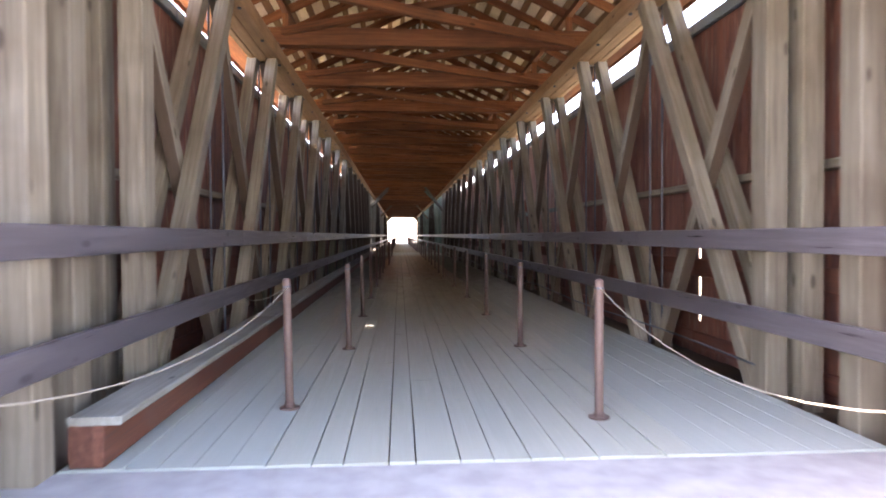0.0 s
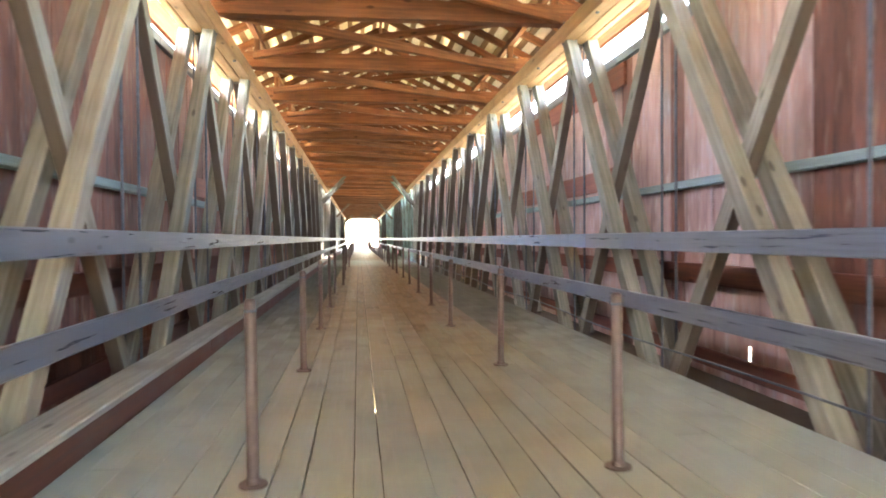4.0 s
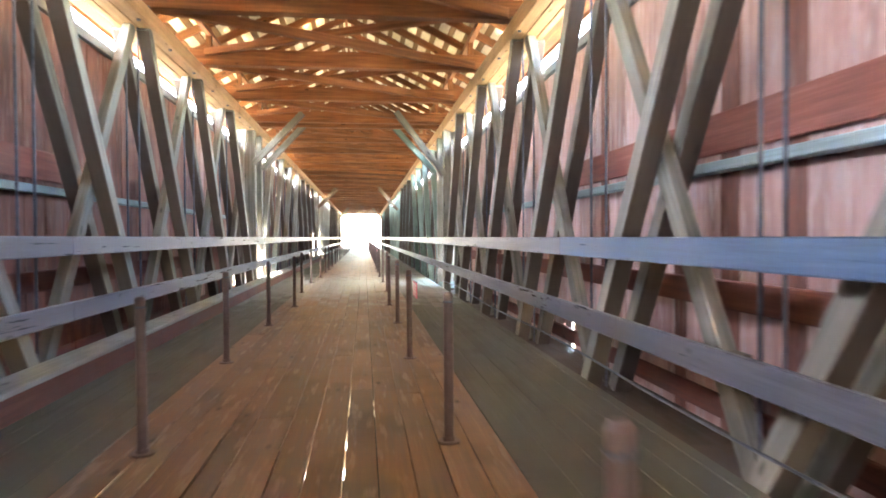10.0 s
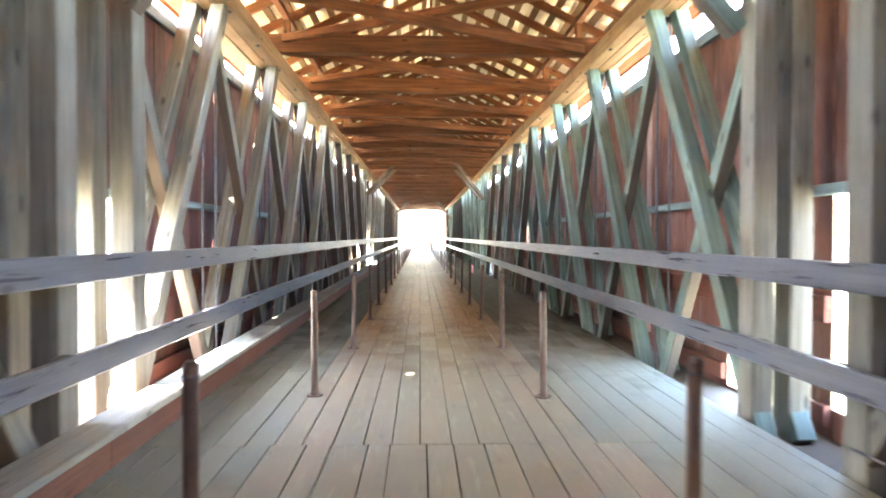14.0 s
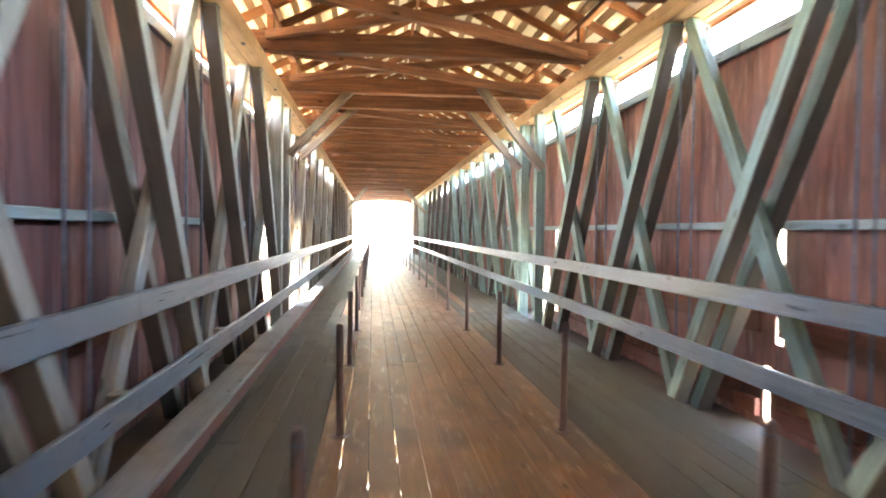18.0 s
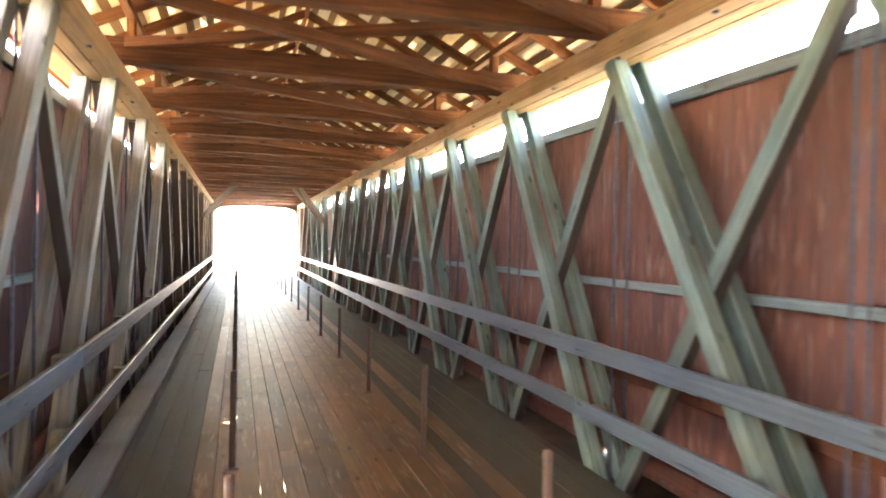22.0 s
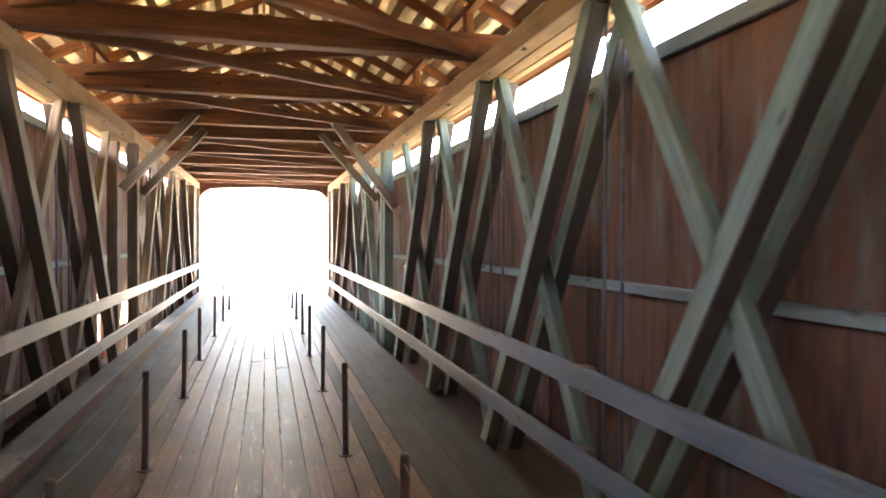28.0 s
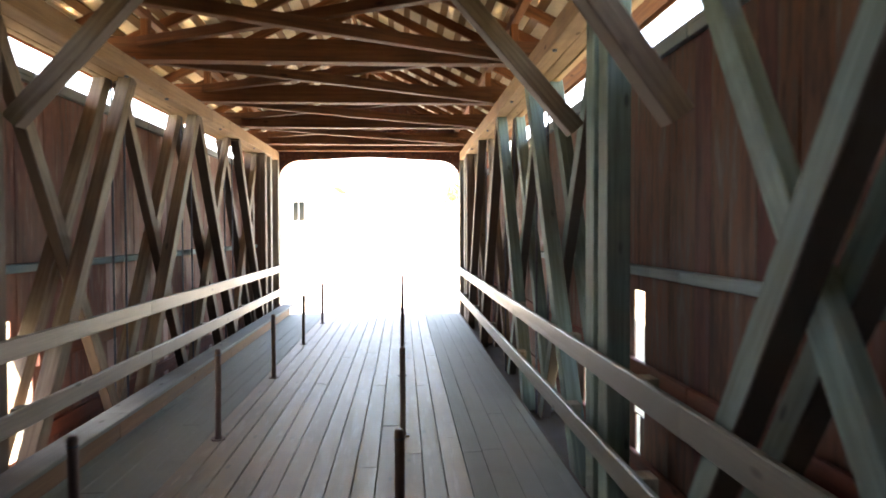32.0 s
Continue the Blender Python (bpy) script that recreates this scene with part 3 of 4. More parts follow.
# ---- board walls ----
def board_wall(s, side, k):
    y0, y1 = BAY_EDGES[k]
    w = tagged(new(f"wall_{side}_{k + 1}"), "red-brown vertical board wall on timber girts", "wall", kind="structure")
    rng = random.Random(s * 10 + k)
    boards = SIDINGPALE if k == 0 and s > 0 else SIDINGSHADED if k == 3 and s > 0 else SIDING
    edges = [y0]
    while y1 - edges[-1] > 0.45:
        edges.append(round(edges[-1] + rng.choice((0.20, 0.22, 0.24, 0.28, 0.30, 0.33)), 3))
    for i, (a, b) in enumerate(zip(edges, edges[1:] + [y1])):
        pieces = [(a, b, -0.55 - 0.1 * rng.random(), WALL_TOP[s])]
        for hs, ha, hb, za, zb in HOLES:
            if hs != s or hb <= a or ha >= b:
                continue
            cut = []
            for pa, pb, p0, p1 in pieces:
                if hb <= pa + 0.02 or ha >= pb - 0.02 or zb <= p0 or za >= p1:
                    cut.append((pa, pb, p0, p1))
                    continue
                ca, cb = max(pa, ha), min(pb, hb)
                ca, cb = pa if ca - pa < 0.02 else ca, pb if pb - cb < 0.02 else cb
                if ca - pa > 0.02:
                    cut.append((pa, ca, p0, p1))
                if pb - cb > 0.02:
                    cut.append((cb, pb, p0, p1))
                cut.append((ca, cb, zb, p1))
                if za - p0 > 0.05:
                    cut.append((ca, cb, p0, za))
            pieces = cut
        for pa, pb, p0, p1 in pieces:
            if pb - pa < 0.015:
                continue
            x = WALL_X + 0.012 + (0.005 if i % 2 else 0.0) + 0.004 * rng.random()
            width = round(pb - pa + 0.006, 3)
            odd = rng.random()
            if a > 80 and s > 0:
                cover = SIDINGSHADED if odd > 0.15 else SIDINGWINE if odd > 0.05 else SIDING
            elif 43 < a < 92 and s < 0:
                cover = SIDINGWINE if odd > 0.3 else SIDINGSHADED if odd > 0.15 else SIDING
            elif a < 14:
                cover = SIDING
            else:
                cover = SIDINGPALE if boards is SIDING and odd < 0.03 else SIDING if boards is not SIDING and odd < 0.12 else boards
            ob = new("board", timber_data("board", width, 0.018, round(p1 - p0, 1), cover, i % 4, 0.0))
            ob.parent = w
            ob.matrix_basis = Matrix.Translation((s * x, (pa + pb) / 2, p1 - round(p1 - p0, 1))) @ Matrix(((0, 0, 1), (1, 0, 0), (0, 1, 0))).to_4x4()
    for z, h, m, deep in ((1.69, 0.078, GIRT, 0.11), (WALL_TOP[s] - 0.06, 0.12, RAILDARK, 0.06), (0.80, 0.2, GIRTRED, 0.05), (0.0, 0.16, GIRTRED, 0.05)):
        length = 5.2
        y = y0
        while y < y1 - 0.1:
            e = min(y + length, y1)
            if z < 1.0:
                for hs, ha, hb, _, _ in PIER_GAPS:
                    if hs == s and y < hb and e > ha:
                        if y < ha - 0.1:
                            beam("girt", (s * (WALL_X - deep / 2), y + 0.01, z), (s * (WALL_X - deep / 2), ha, z), deep, h, m, w, bow=0.0)
                        y = hb
            if e - y < 0.1:
                y = e
                continue
            beam("girt", (s * (WALL_X - deep / 2), y + 0.01, z), (s * (WALL_X - deep / 2), e - 0.01, z), deep, h, TIMBER if m is GIRT and y < 12 else m, w, bow=0.0)
            y = e
    # planks added to close the floor of the truss zone against light from below
    y = y0
    while y < y1 - 0.1:
        e = min(y + 4.6, y1)
        beam("sill_plank", (s * 2.55, y, -0.19), (s * 2.55, e - 0.003, -0.19), 0.70, 0.04, JOIST, w, bow=0.0)
        y = e
    if k == 0:
        beam("red_board", (s * (WALL_X - 0.02), 17.6, 1.935), (s * (WALL_X - 0.02), 33.5, 1.935), 0.035, 0.29, REDBOARD, w, bow=0.0)
        if s > 0:
            beam("red_board", (s * (WALL_X - 0.02), 17.6, 3.225), (s * (WALL_X - 0.02), 22.6, 3.225), 0.035, 0.30, REDBOARD, w, bow=0.0)


for k in range(4):
    for s, side in SIDES:
        board_wall(s, side, k)


# ---- portals with arched heads ----
def portal(name, y, facing):
    p = tagged(new(name), "board portal wall with a flat arched head", "portal", kind="structure")
    half, spring, crown, r = 2.20, 3.36, 3.86, 0.55
    arch = [(-half, -0.3), (-half, spring)]
    for i in range(1, 8):
        a = math.pi * (1 - i / 8 * 0.5)
        arch.append((-half + r + r * math.cos(a), spring + (crown - 0.08 - spring) * math.sin(a)))
    arch.append((0, crown))
    arch = arch + [(-x, z) for x, z in reversed(arch[:-1])]
    outer = []
    for x, z in arch:
        outer.append((x * 1.42, z) if z < spring + 0.01 else (x * 1.42, roof_z(x * 1.42) - 0.05))
    bm = bmesh.new()
    loops = []
    for dy in (0, 0.05):
        loops.append(([bm.verts.new((x, y + dy, z)) for x, z in arch], [bm.verts.new((x, y + dy, z)) for x, z in outer]))
    for i in range(len(arch) - 1):
        for (a, o), flip in ((loops[0], 0), (loops[1], 1)):
            f = (a[i], a[i + 1], o[i + 1], o[i])
            bm.faces.new(f if flip else tuple(reversed(f)))
        a, b = loops[0][0], loops[1][0]
        bm.faces.new((a[i + 1], a[i], b[i], b[i + 1]))
        a, b = loops[0][1], loops[1][1]
        bm.faces.new((a[i], a[i + 1], b[i + 1], b[i]))
    part("portal_boards", bm, SIDING, p)
    for s, _ in SIDES:
        for dy, x in ((0.12, 2.36), (1.22, 2.30), (1.78, 2.36)) if facing > 0 else ((0.12, 2.30), (0.75, 2.36)):
            beam("portal_post", (s * x, y + facing * dy, -0.2), (s * x, y + facing * dy, CHORD_Z), 0.2, 0.2, TIMBER, p, (0, 1, 0))


portal("portal_entrance", ENTRY - 0.02, 1)
portal("portal_exit", EXIT - 0.05, -1)


# ---- roof ----
roof = tagged(new("roof"), "open timber roof of tie beams, rafters, battens and shingles", "roof", kind="structure")
ties = sorted([y for pts in PANELS for y in pts] + [ENTRY + 0.2, EXIT - 0.25])
for i, y in enumerate(ties):
    beam("tie_beam", (-2.78, y, TIE_Z + 0.13), (2.78, y, TIE_Z + 0.13), 0.19, 0.26, ROOFW if y < 56 else ROOFDARK, roof, variant=i % 5, bow=0.015)
    for s in (-1, 1):
        top = roof_z(2.12) - 0.1
        beam("stub_post", (s * 2.12, y, TIE_Z + 0.25), (s * 2.12, y, top), 0.09, 0.11, ROOFW, roof, (0, 1, 0))
for k in range(4):
    pts = PANELS[k]
    for i in range(len(pts) - 1):
        beam("lateral_brace", (-2.15, pts[i] + 0.1, TIE_Z + 0.07), (2.15, pts[i + 1] - 0.1, TIE_Z + 0.07), 0.10, 0.13, ROOFW if pts[i] < 56 else ROOFDARK, roof, variant=i % 3, bow=0.03)
        beam("lateral_brace", (2.15, pts[i] + 0.1, TIE_Z + 0.19), (-2.15, pts[i + 1] - 0.1, TIE_Z + 0.19), 0.10, 0.11, ROOFW if pts[i] < 56 else ROOFDARK, roof, variant=3 + i % 3, bow=0.03)
EAVE_X = 3.15
n = 112
for i in range(n + 1):
    y = ENTRY + 0.12 + i * (EXIT - ENTRY - 0.24) / n
    for s in (-1, 1):
        beam("rafter", (s * EAVE_X, y, roof_z(EAVE_X) - 0.07), (s * 0.01, y, roof_z(0.01) - 0.07), 0.055, 0.13, ROOFW, roof, variant=i % 4, bow=0.004)
for s in (-1, 1):
    beam("purlin", (s * 2.12, ENTRY, roof_z(2.12) - 0.17), (s * 2.12, EXIT, roof_z(2.12) - 0.17), 0.10, 0.08, ROOFW, roof, bow=0.0)
beam("ridge_board", (0, ENTRY - 0.3, RIDGE_Z - 0.08), (0, EXIT + 0.3, RIDGE_Z - 0.08), 0.04, 0.16, ROOFW, roof, bow=0.0)


def joined(name, verts, faces, material, parent, label=""):
    me = bpy.data.meshes.new(name)
    me.from_pydata([tuple(v) for v in verts], [], [tuple(f) for f in faces])
    me.materials.append(material)
    ob = new(name, me)
    ob.parent = parent
    return tagged(ob, label, kind="stuff")


CUBE = [(3, 2, 1, 0), (4, 5, 6, 7), (0, 1, 5, 4), (1, 2, 6, 5), (2, 3, 7, 6), (3, 0, 4, 7)]


def slabs(rows):
    """Thin slabs lying on a roof slope. rows: side, x of lower edge, x of upper edge, y0, y1, lift low, lift high, thickness."""
    verts, faces = [], []
    for s, xa, xb, y0, y1, la, lb, th in rows:
        base = len(verts)
        for dz in (0, th):
            for x, y, l in ((xa, y0, la), (xb, y0, lb), (xb, y1, lb), (xa, y1, la)):
                verts.append((s * x, y, roof_z(x) + l + dz))
        faces += [tuple(base + i for i in (f if s < 0 else f[::-1])) for f in CUBE]
    return verts, faces


for s in (-1, 1):
    y = ENTRY
    while y < EXIT - 0.1:
        e = min(y + 4.9, EXIT)
        for xa, xb in ((2.70, 2.90), (2.91, 3.13)):
            beam("soffit_board", (s * (xa + xb) / 2, y, roof_z((xa + xb) / 2) - 0.147), (s * (xa + xb) / 2, e - 0.004, roof_z((xa + xb) / 2) - 0.147), 0.205, 0.018, ROOFW, roof, (s * PITCH, 0, 1), bow=0.0, label="dark red-brown eave board")
        beam("fascia_board", (s * 3.165, y, roof_z(3.165) - 0.07), (s * 3.165, e - 0.004, roof_z(3.165) - 0.07), 0.022, 0.15, ROOFW, roof, bow=0.0)
        y = e

rng = random.Random(5)
rows = []
for s in (-1, 1):
    x = EAVE_X + 0.02
    while x > 0.1:
        y = ENTRY - 0.25
        while y < EXIT + 0.25:
            e = min(y + rng.uniform(3.2, 4.8), EXIT + 0.25)
            rows.append((s, x, x - 0.09, y + 0.004, e, 0.0, 0.0, 0.022))
            y = e
        x -= 0.25
joined("battens", *slabs(rows), BATTEN, roof, "yellow-brown roof battens")
rows = []
for s in (-1, 1):
    x = EAVE_X + 0.045
    while x > 0.0:
        y = ENTRY - 0.3
        while y < EXIT + 0.3:
            wide = rng.uniform(0.10, 0.24)
            rows.append((s, x + rng.uniform(-0.015, 0.015), max(x - 0.44, 0.0), y - 0.002, y + wide + 0.002, 0.050 + rng.uniform(0, 0.012), 0.024, 0.012))
            y += wide
        x -= 0.178
joined("shingles", *slabs(rows), SHINGLE, roof, "pale wooden shingles seen from below")

# ---- deck of planks on joists ----
KERB_TOP = 0.262
rng = random.Random(8)
PLANK = 0.1904


def joints(phase, spread):
    """Where the joints between the planks lie across the deck."""
    rng = random.Random(40 + phase)
    xs = [-DECK_X]
    for c in range(-11, 12):
        x = (c + phase) * PLANK + rng.uniform(-spread, spread)
        if xs[-1] + 0.07 < x < DECK_X - 0.07:
            xs.append(x)
    return xs + [DECK_X]


JOINTS = [joints(0.05, 0.03), joints(0.0, 0.010), joints(0.0, 0.010), joints(0.0, 0.010)]
floors = []
for k in range(4):
    y0, y1 = BAY_EDGES[k]
    y0 = max(y0, DECK_START)
    f = tagged(new(f"floor_{k + 1}"), "worn grey-brown plank floor with open joints", "floor", kind="structure")
    floors.append(f)
    count = round((y1 - y0) / 0.5)
    for i in range(count + 1):
        y = y0 + 0.08 + i * (y1 - y0 - 0.16) / count
        beam("joist", (-2.2, y, -0.084), (2.2, y, -0.084), 0.1, 0.088, JOIST, f, variant=i % 2, bow=0.0)
    for y in PANELS[k]:
        if y > DECK_START + 0.5 and y < EXIT - 0.3:
            beam("floor_beam", (-2.2, y, -0.24), (2.2, y, -0.24), 0.2, 0.25, JOIST, f, bow=0.0)
    for s in (-1, 1):
        y = y0
        while y < y1 - 0.1:
            e = min(y + 4.6, y1)
            beam("rim_board", (s * 2.222, y, -0.135), (s * 2.222, e - 0.003, -0.135), 0.034, 0.21, JOIST, f, bow=0.0)
            y = e


# ---- rails ----
def handrail(s, lift_top, lift_low):
    h = thing("handrail", "grey weathered plank handrail fixed along the truss braces", "handrail", "handrails")
    for top, variant in ((1.205 + lift_top, 0), (0.638 + lift_low, 1)):
        y = ENTRY + 0.1
        i = 0
        while y < EXIT - 0.3:
            e = min(y + 4.88, EXIT - 0.1)
            beam("rail", (s * (RAIL_X + 0.021), y + 0.002, top - 0.0805), (s * (RAIL_X + 0.021), e - 0.002, top - 0.0805), 0.042, 0.161, RAILBLUE if s > 0 and variant == 0 and 14 < y < 30 else RAILPLUM if y < 11 else RAILW if y < 42 else RAILDARK if y < (66 if s < 0 else 84) else RAILWARM if y < 82 else RAILLIT if s < 0 else RAILOLIVE, h, variant=i % 3, bow=0.004)
            y = e
            i += 1
        for pts in PANELS:
            for p in pts:
                bm = bmesh.new()
                box(bm, min(s * 2.132, s * 2.236), max(s * 2.132, s * 2.236), p - 0.16, p - 0.02, top - 0.14, top - 0.02)
                part("cleat", bm, TIMBER, h)


handrail(-1, 0.029, 0.045)
handrail(1, 0.0, 0.0)

# ---- cable along the foot of the braces ----
def cable(a, b):
    bm = bmesh.new()
    rings = []
    for i in range(41):
        y, z = a + (b - a) * i / 40, 0.17 + 0.02 * math.sin(i * 0.9)
        rings.append([bm.verts.new((2.226 + 0.009 * math.cos(c * math.tau / 6), y, z + 0.009 * math.sin(c * math.tau / 6))) for c in range(6)])
    for u, v in zip(rings, rings[1:]):
        for c in range(6):
            bm.faces.new((u[c - 1], u[c], v[c], v[c - 1]))
    tagged(part("cable", bm, IRON, None), "thin grey cable clipped along the foot of the truss braces", "cable")


cable(5.0, 42.0)

# ---- raised kerb along one side ----
kerb = thing("kerb", "raised timber kerb with grey plank top and red-brown face", "kerb")
bm = bmesh.new()
box(bm, -2.095, -2.023, DECK_START + 0.02, DECK_START + 0.07, 0.002, 0.216)
part("kerb_end", bm, KERBRED, kerb)
y = DECK_START + 0.02
i = 0
while y < EXIT - 0.3:
    e = min(y + 4.3, EXIT - 0.1)
    beam("kerb_top", (-2.015, y, KERB_TOP - 0.022), (-2.015, e - 0.004, KERB_TOP - 0.022), 0.27, 0.044, KERBTOP if y < 44 else KERBDARK, kerb, variant=i % 3, bow=0.0, label="grey plank top")
    beam("kerb_face", (-1.995, y, 0.109), (-1.995, e - 0.004, 0.109), 0.055, 0.216, KERBRED if y < 86 else KERBGLOW, kerb, variant=i % 3, bow=0.0, label="red-brown face board")
    beam("kerb_back", (-2.12, y, 0.109), (-2.12, e - 0.004, 0.109), 0.05, 0.216, KERBRED, kerb, variant=i % 3, bow=0.0)
    y = e
    i += 1


# ---- rope posts and ropes ----
def rope_post():
    p = thing("rope_post", "slim reddish-brown painted steel post on a floor plate", "post", "rope posts")
    bm = bmesh.new()
    rod_mesh(bm, (0, 0, 0.01), (0, 0, 0.872), 0.029, 14)
    rod_mesh(bm, (0, 0, 0.872), (0, 0, 0.887), 0.029, 14, 0.019)
    part("pole", bm, POSTM, p)
    bm = bmesh.new()
    rod_mesh(bm, (0, 0, 0.0), (0, 0, 0.012), 0.068, 16)
    rod_mesh(bm, (0, 0, 0.012), (0, 0, 0.035), 0.036, 14)
    part("base_plate", bm, POSTM, p)
    bm = bmesh.new()
    bmesh.ops.create_uvsphere(bm, u_segments=8, v_segments=6, radius=0.016, matrix=Matrix.Translation((0, 0, 0.83)))
    bmesh.ops.scale(bm, vec=(2.1, 2.1, 1), verts=bm.verts)
    part("ring", bm, IRON, p, "small iron rope ring")
    return p


rng = random.Random(3)
spots = {-1: [], 1: []}
first = None
SHIFTED = {5: {-1: (-0.99, 0), 1: (0.70, 0)}, 6: {-1: (-0.987, 0), 1: (0.748, 0)}, 8: {-1: (-0.888, 0)}, 9: {-1: (-0.916, 0), 1: (0.817, 0)}, 12: {-1: (-0.89, -0.3), 1: (0.765, -0.28)},
           13: {-1: (-1.045, 0), 1: (0.828, 0)}, 14: {-1: (-1.085, 0.4), 1: (0.83, 0.3)}, 31: {-1: (-1.05, 0)}}
for j in range(-1, 38):
    y = (4.239 if j <= 16 else 3.766) + 2.812 * j
    if y > EXIT + 5:
        break
    for s in (-1, 1):
        x = (-1.0 if s < 0 else 0.785) + rng.uniform(-0.012, 0.012)
        if j <= 0 and s < 0:
            x = -1.22 if j == 0 else -1.8
        if j < 0 and s > 0:
            x = 1.4
        x, ahead = SHIFTED.get(j, {}).get(s, (x, 0))
        z = 0.0 if ENTRY < y < EXIT else -0.012
        at = y + 0.41 if j == 0 and s < 0 else y + ahead
        m = pose(x, at, z, rng.uniform(-0.8, 0.8), rng.uniform(-0.8, 0.8), rng.uniform(0, 360))
        if first is None:
            first = rope_post()
            first.matrix_basis = m
        else:
            copy_thing(first, m)
        spots[s].append((x, at, z))


def rope(a, b, sag):
    bm = bmesh.new()
    pts = []
    for i in range(13):
        q = i / 12
        pts.append(Vector(a).lerp(Vector(b), q) - Vector((0, 0, 4 * sag * q * (1 - q))))
    rings = []
    for i, p in enumerate(pts):
        rings.append([bm.verts.new(p + Vector((0.0035 * math.cos(c * math.tau / 6), 0, 0.0035 * math.sin(c * math.tau / 6)))) for c in range(6)])
    for u, v in zip(rings, rings[1:]):
        for c in range(6):
            bm.faces.new((u[c - 1], u[c], v[c], v[c - 1]))
    return tagged(part("rope", bm, ROPE, None), "thin pale rope hanging slack between two posts", "rope", "ropes")


for s in (-1, 1):
    for a, b in zip(spots[s], spots[s][1:]):
        if a[1] > 3:
            continue
        rope((a[0], a[1] + 0.025, a[2] + 0.83), (b[0], b[1] - 0.025, b[2] + 0.83), rng.uniform(0.22, 0.36))


for s in (-1, 1):
    for a, b in zip(spots[s], spots[s][1:]):
        if 78 < a[1] < 84:
            rope((a[0], a[1] + 0.025, a[2] + 0.83), (b[0], b[1] - 0.025, b[2] + 0.83), 0.07)
rope((-1.22, 4.68, 0.84), (-2.10, 7.35, 0.50), 0.05)


def notice(x, y):
    n = thing("notice", "small pinkish-red notice plate hung from a bracket on a post", "sign", "notices")
    bm = bmesh.new()
    rod_mesh(bm, (x - 0.01, y, 0.80), (x, y - 0.62, 0.80), 0.006, 6)
    part("bracket", bm, IRON, n)
    bm = bmesh.new()
    box(bm, x - 0.004, x + 0.004, y - 0.60, y - 0.17, 0.65, 0.80)
    part("plate", bm, SIGNRED, n)
    for z, h, a, b in ((0.764, 0.008, 0.21, 0.56), (0.732, 0.006, 0.21, 0.56), (0.702, 0.006, 0.23, 0.54), (0.675, 0.004, 0.27, 0.50)):
        bm = bmesh.new()
        box(bm, x - 0.0055, x + 0.0055, y - b, y - a, z - h, z + h)
        part("line", bm, SIGNWHITE, n)


notice(0.80, 4.239 + 2.812 * 10)
notice(0.80, 3.766 + 2.812 * 17)


# ---- beyond the far portal ----
def house():
    h = thing("house", "pale house with a brown roof beyond the bridge", "house")
    bm = bmesh.new()
    box(bm, -22, -5.6, 150, 160, 0, 6.2)
    part("wall", bm, STUCCO, h)
    bm = bmesh.new()
    v = [bm.verts.new(p) for p in ((-23, 149, 6.1), (-5, 149, 6.1), (-5, 161, 6.1), (-23, 161, 6.1), (-20, 155, 9.2), (-8, 155, 9.2))]
    for f in ((0, 1, 5, 4), (1, 2, 5), (2, 3, 4, 5), (3, 0, 4), (3, 2, 1, 0)):
        bm.faces.new([v[i] for i in f])
    part("roof", bm, ROOFING, h)
    bm = bmesh.new()
    box(bm, -21, -6.3, 147.4, 150, 1.75, 1.95)
    part("porch_roof", bm, ROOFING, h)
    for x in (-17.3, -13.0, -8.7):
        bm = bmesh.new()
        box(bm, x - 0.6, x + 0.6, 149.94, 150.02, 3.0, 4.9)
        w = part("window", bm, STUCCO, h)
        for a in (x - 0.5, x + 0.04):
            bm = bmesh.new()
            box(bm, a, a + 0.46, 149.9, 149.95, 3.1, 4.8)
            part("pane", bm, GLASS, w)


house()


def tree():
    t = thing("tree", "leafy green tree with a branching trunk", "tree", "trees by the river")
    rng = random.Random(21)
    bm = bmesh.new()
    rod_mesh(bm, (0, 0, -0.5), (0.2, 0.1, 4.5), 0.28, 9, 0.17)
    ends = []
    for i in range(9):
        a, z = i * 2.4, 2.6 + 0.35 * i
        tip = Vector((math.cos(a) * rng.uniform(1.6, 3.0), math.sin(a) * rng.uniform(1.6, 3.0), z + rng.uniform(1.5, 3.2)))
        rod_mesh(bm, (0.12, 0.06, z), tip, 0.11, 6, 0.03)
        ends.append(tip)
    part("trunk", bm, BARK, t)
    verts, faces = [], []
    for e in ends + [Vector((0.2, 0, 7.5)), Vector((0.8, 0.6, 6.5))]:
        for _ in range(330):
            c = e + Vector((rng.gauss(0, 0.75), rng.gauss(0, 0.75), rng.gauss(0, 0.6)))
            turn = Euler((rng.uniform(0, 6), rng.uniform(0, 6), rng.uniform(0, 6))).to_matrix()
            base = len(verts)
            size = rng.uniform(0.09, 0.19)
            verts += [c + turn @ Vector(p) * size for p in ((-1, 0, 0), (0, -0.5, 0.1), (1, 0, 0), (0, 0.5, 0.1))]
            faces.append((base, base + 1, base + 2, base + 3))
    me = bpy.data.meshes.new("crown")
    me.from_pydata([tuple(v) for v in verts], [], faces)
    me.materials.append(LEAF)
    new("crown", me).parent = t
    return t


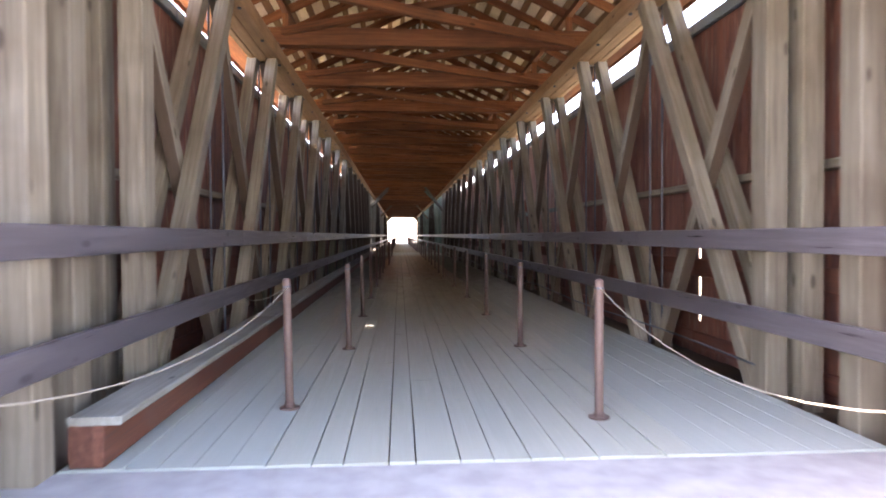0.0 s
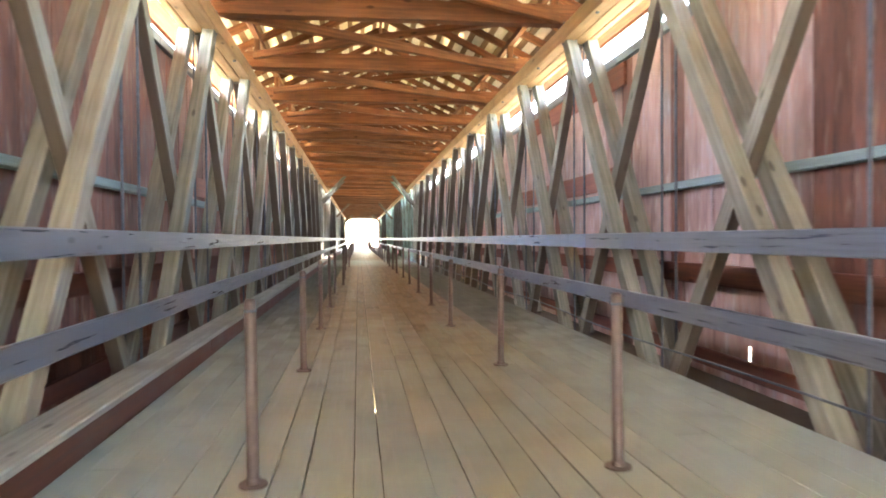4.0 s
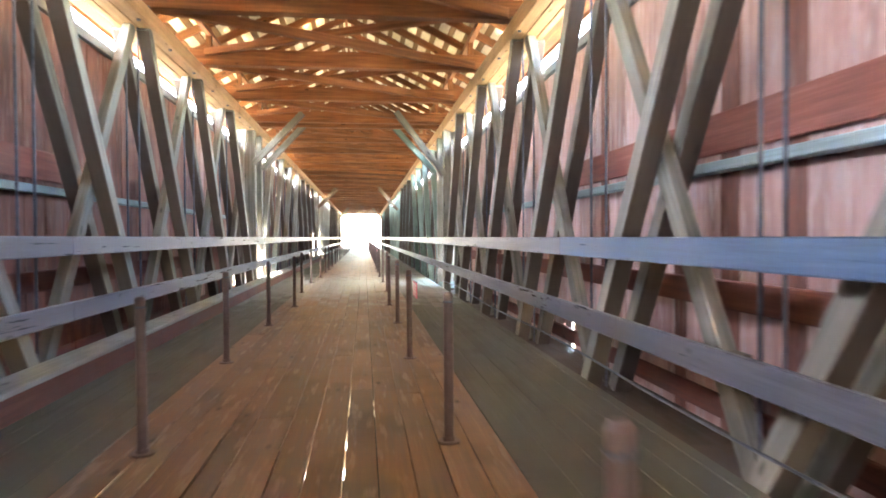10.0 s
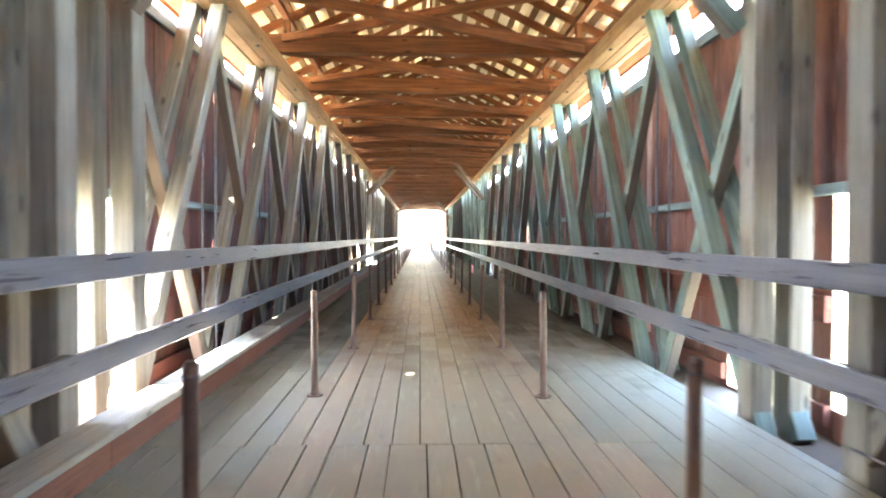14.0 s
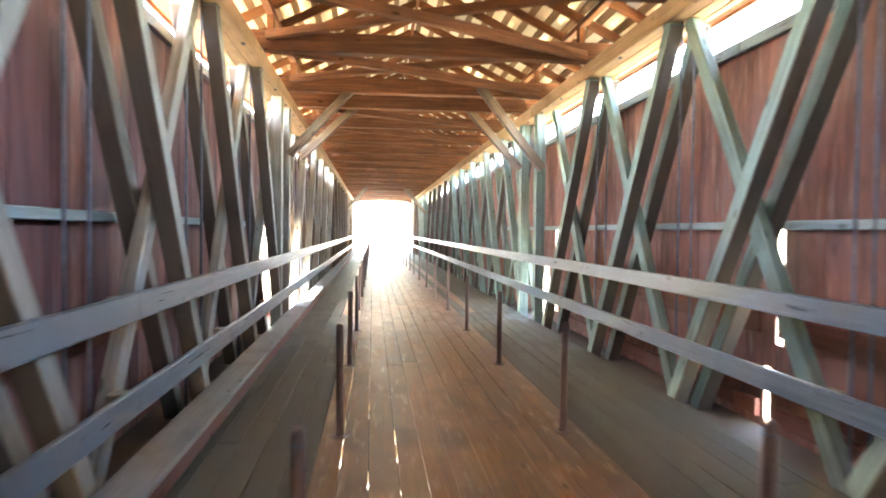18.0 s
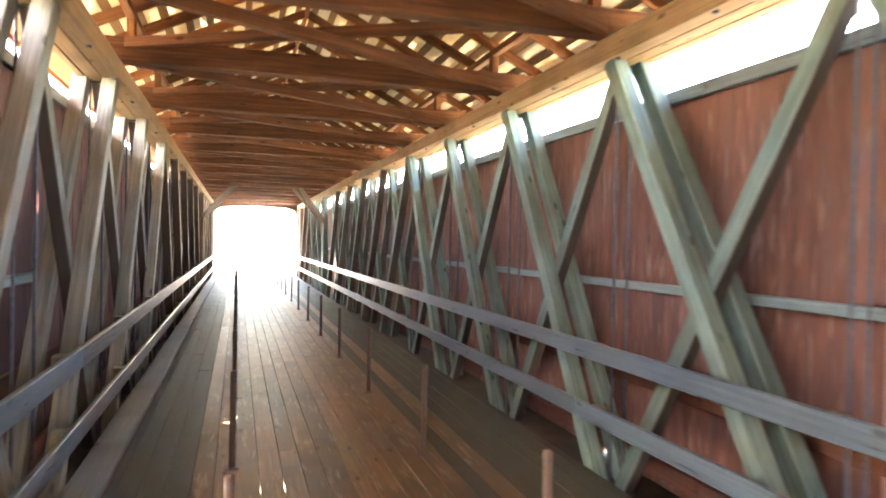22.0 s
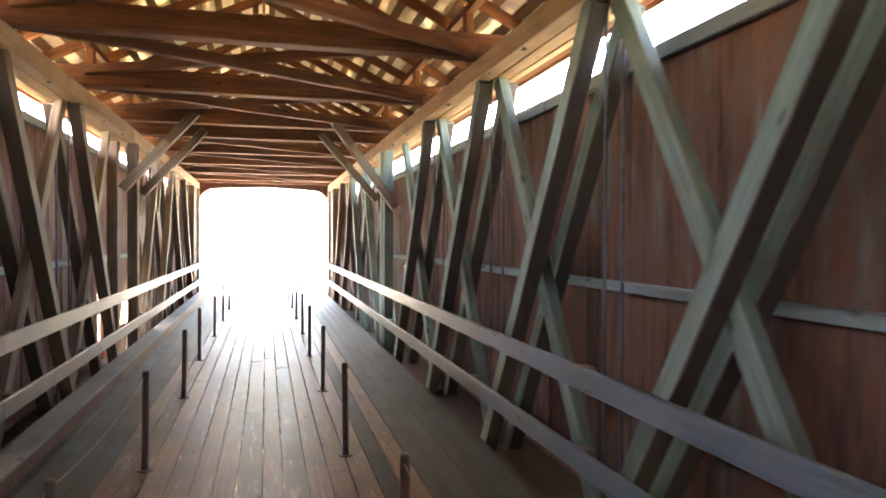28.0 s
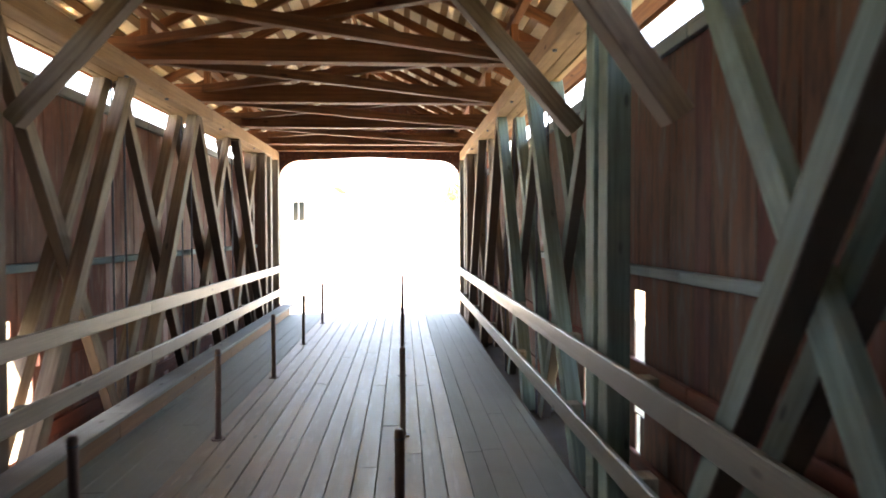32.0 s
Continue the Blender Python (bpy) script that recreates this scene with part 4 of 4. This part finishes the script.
first_tree = tree()
first_tree.matrix_basis = pose(-10.5, 100, -0.3)
for x, y, z, turn in ((-15, 108, 0, 50), (-13, 88, -4.5, 130), (14, 112, 0, 200), (16, 92, -4, 280), (-24, 128, 0.2, 20), (20, 150, 0.5, 100), (8.5, 175, 1, 160),
                      # unseen trees added around the entrance to shade the apron and portal
                      (-6.9, 0.4, 0, 70), (-7.4, -4.8, 0, 190), (-5.2, -10.5, 0, 310), (0.6, -14.5, 0, 15), (6.0, -11.5, 0, 240), (8.2, -5.0, 0, 120), (8.6, 1.6, 0, 330), (-2.6, -17.5, 0, 95), (3.8, -18.0, 0, 150)):
    copy_thing(first_tree, pose(x, y, z, 0, 0, turn))

# ---- the planks of the deck ----
rng = random.Random(11)
# planks run on over the middle and last piers
LAPS = [[rng.uniform(-2.1, 2.1) for _ in range(30)] for _ in range(2)]
for k in range(4):
    for c, (xa, xb) in enumerate(zip(JOINTS[k], JOINTS[k][1:])):
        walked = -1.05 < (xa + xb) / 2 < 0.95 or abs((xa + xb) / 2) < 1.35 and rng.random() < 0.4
        y0, y1 = BAY_EDGES[k]
        y0 = DECK_START if k == 0 else y0 + LAPS[k - 2][c] if k > 1 else y0
        y1 = y1 + LAPS[k - 1][c] if k in (1, 2) else y1
        y = y0
        e = y0 + rng.uniform(1.6, 5.4)
        while y < y1 - 0.01:
            if y1 - e < 1.4:
                e = y1
            gap = rng.choice((0.007, 0.009, 0.011)) if walked else rng.choice((0.003, 0.004, 0.005))
            width = round(xb - xa - gap * (0.65 if y < 12 else 1.0), 3)
            length = round(e - y - 0.004, 1)
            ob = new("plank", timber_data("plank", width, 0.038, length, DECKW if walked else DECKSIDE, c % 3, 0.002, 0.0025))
            ob.parent = floors[k]
            ob.matrix_basis = Matrix.Translation(((xa + xb) / 2, y, -0.020 + rng.uniform(-0.003, 0.001))) @ Matrix.Diagonal((1, (e - y - 0.004) / length, 1, 1))
            y = e
            e = y + rng.uniform(4.2, 5.6)


# ---- unseen strips added to block light under the joints, left out here and there ----
def seam_strips(k):
    y0, y1 = BAY_EDGES[k]
    y0 = max(y0, DECK_START)
    verts, faces = [], []
    for joint in JOINTS[k]:
        x = min(max(joint, -DECK_X + 0.03), DECK_X - 0.03)
        y = y0
        while y < y1:
            e = min(y + rng.uniform(1.0, 4.0), y1)
            chance = (0.95 if abs(x - 0.05) < 0.45 else 0.06) if 13 < y < 40 else 0.8 if 44 < y < 90 and abs(x) < 1.0 else 0.02
            if chance > 0.3:
                e = min(y + rng.uniform(0.3, 1.5), y1)
            base = len(verts)
            verts += [(x + dx, py, pz) for pz in (-0.056, -0.041) for dx, py in ((-0.022, y), (0.022, y), (0.022, e), (-0.022, e))]
            faces += [tuple(base + i for i in f) for f in CUBE]
            y = e + (rng.uniform(0.3, 1.4) if rng.random() < chance else 0.0)
    joined("seam_strips", verts, faces, JOIST, floors[k], "dark strips under the floor joints")


for k in range(4):
    seam_strips(k)
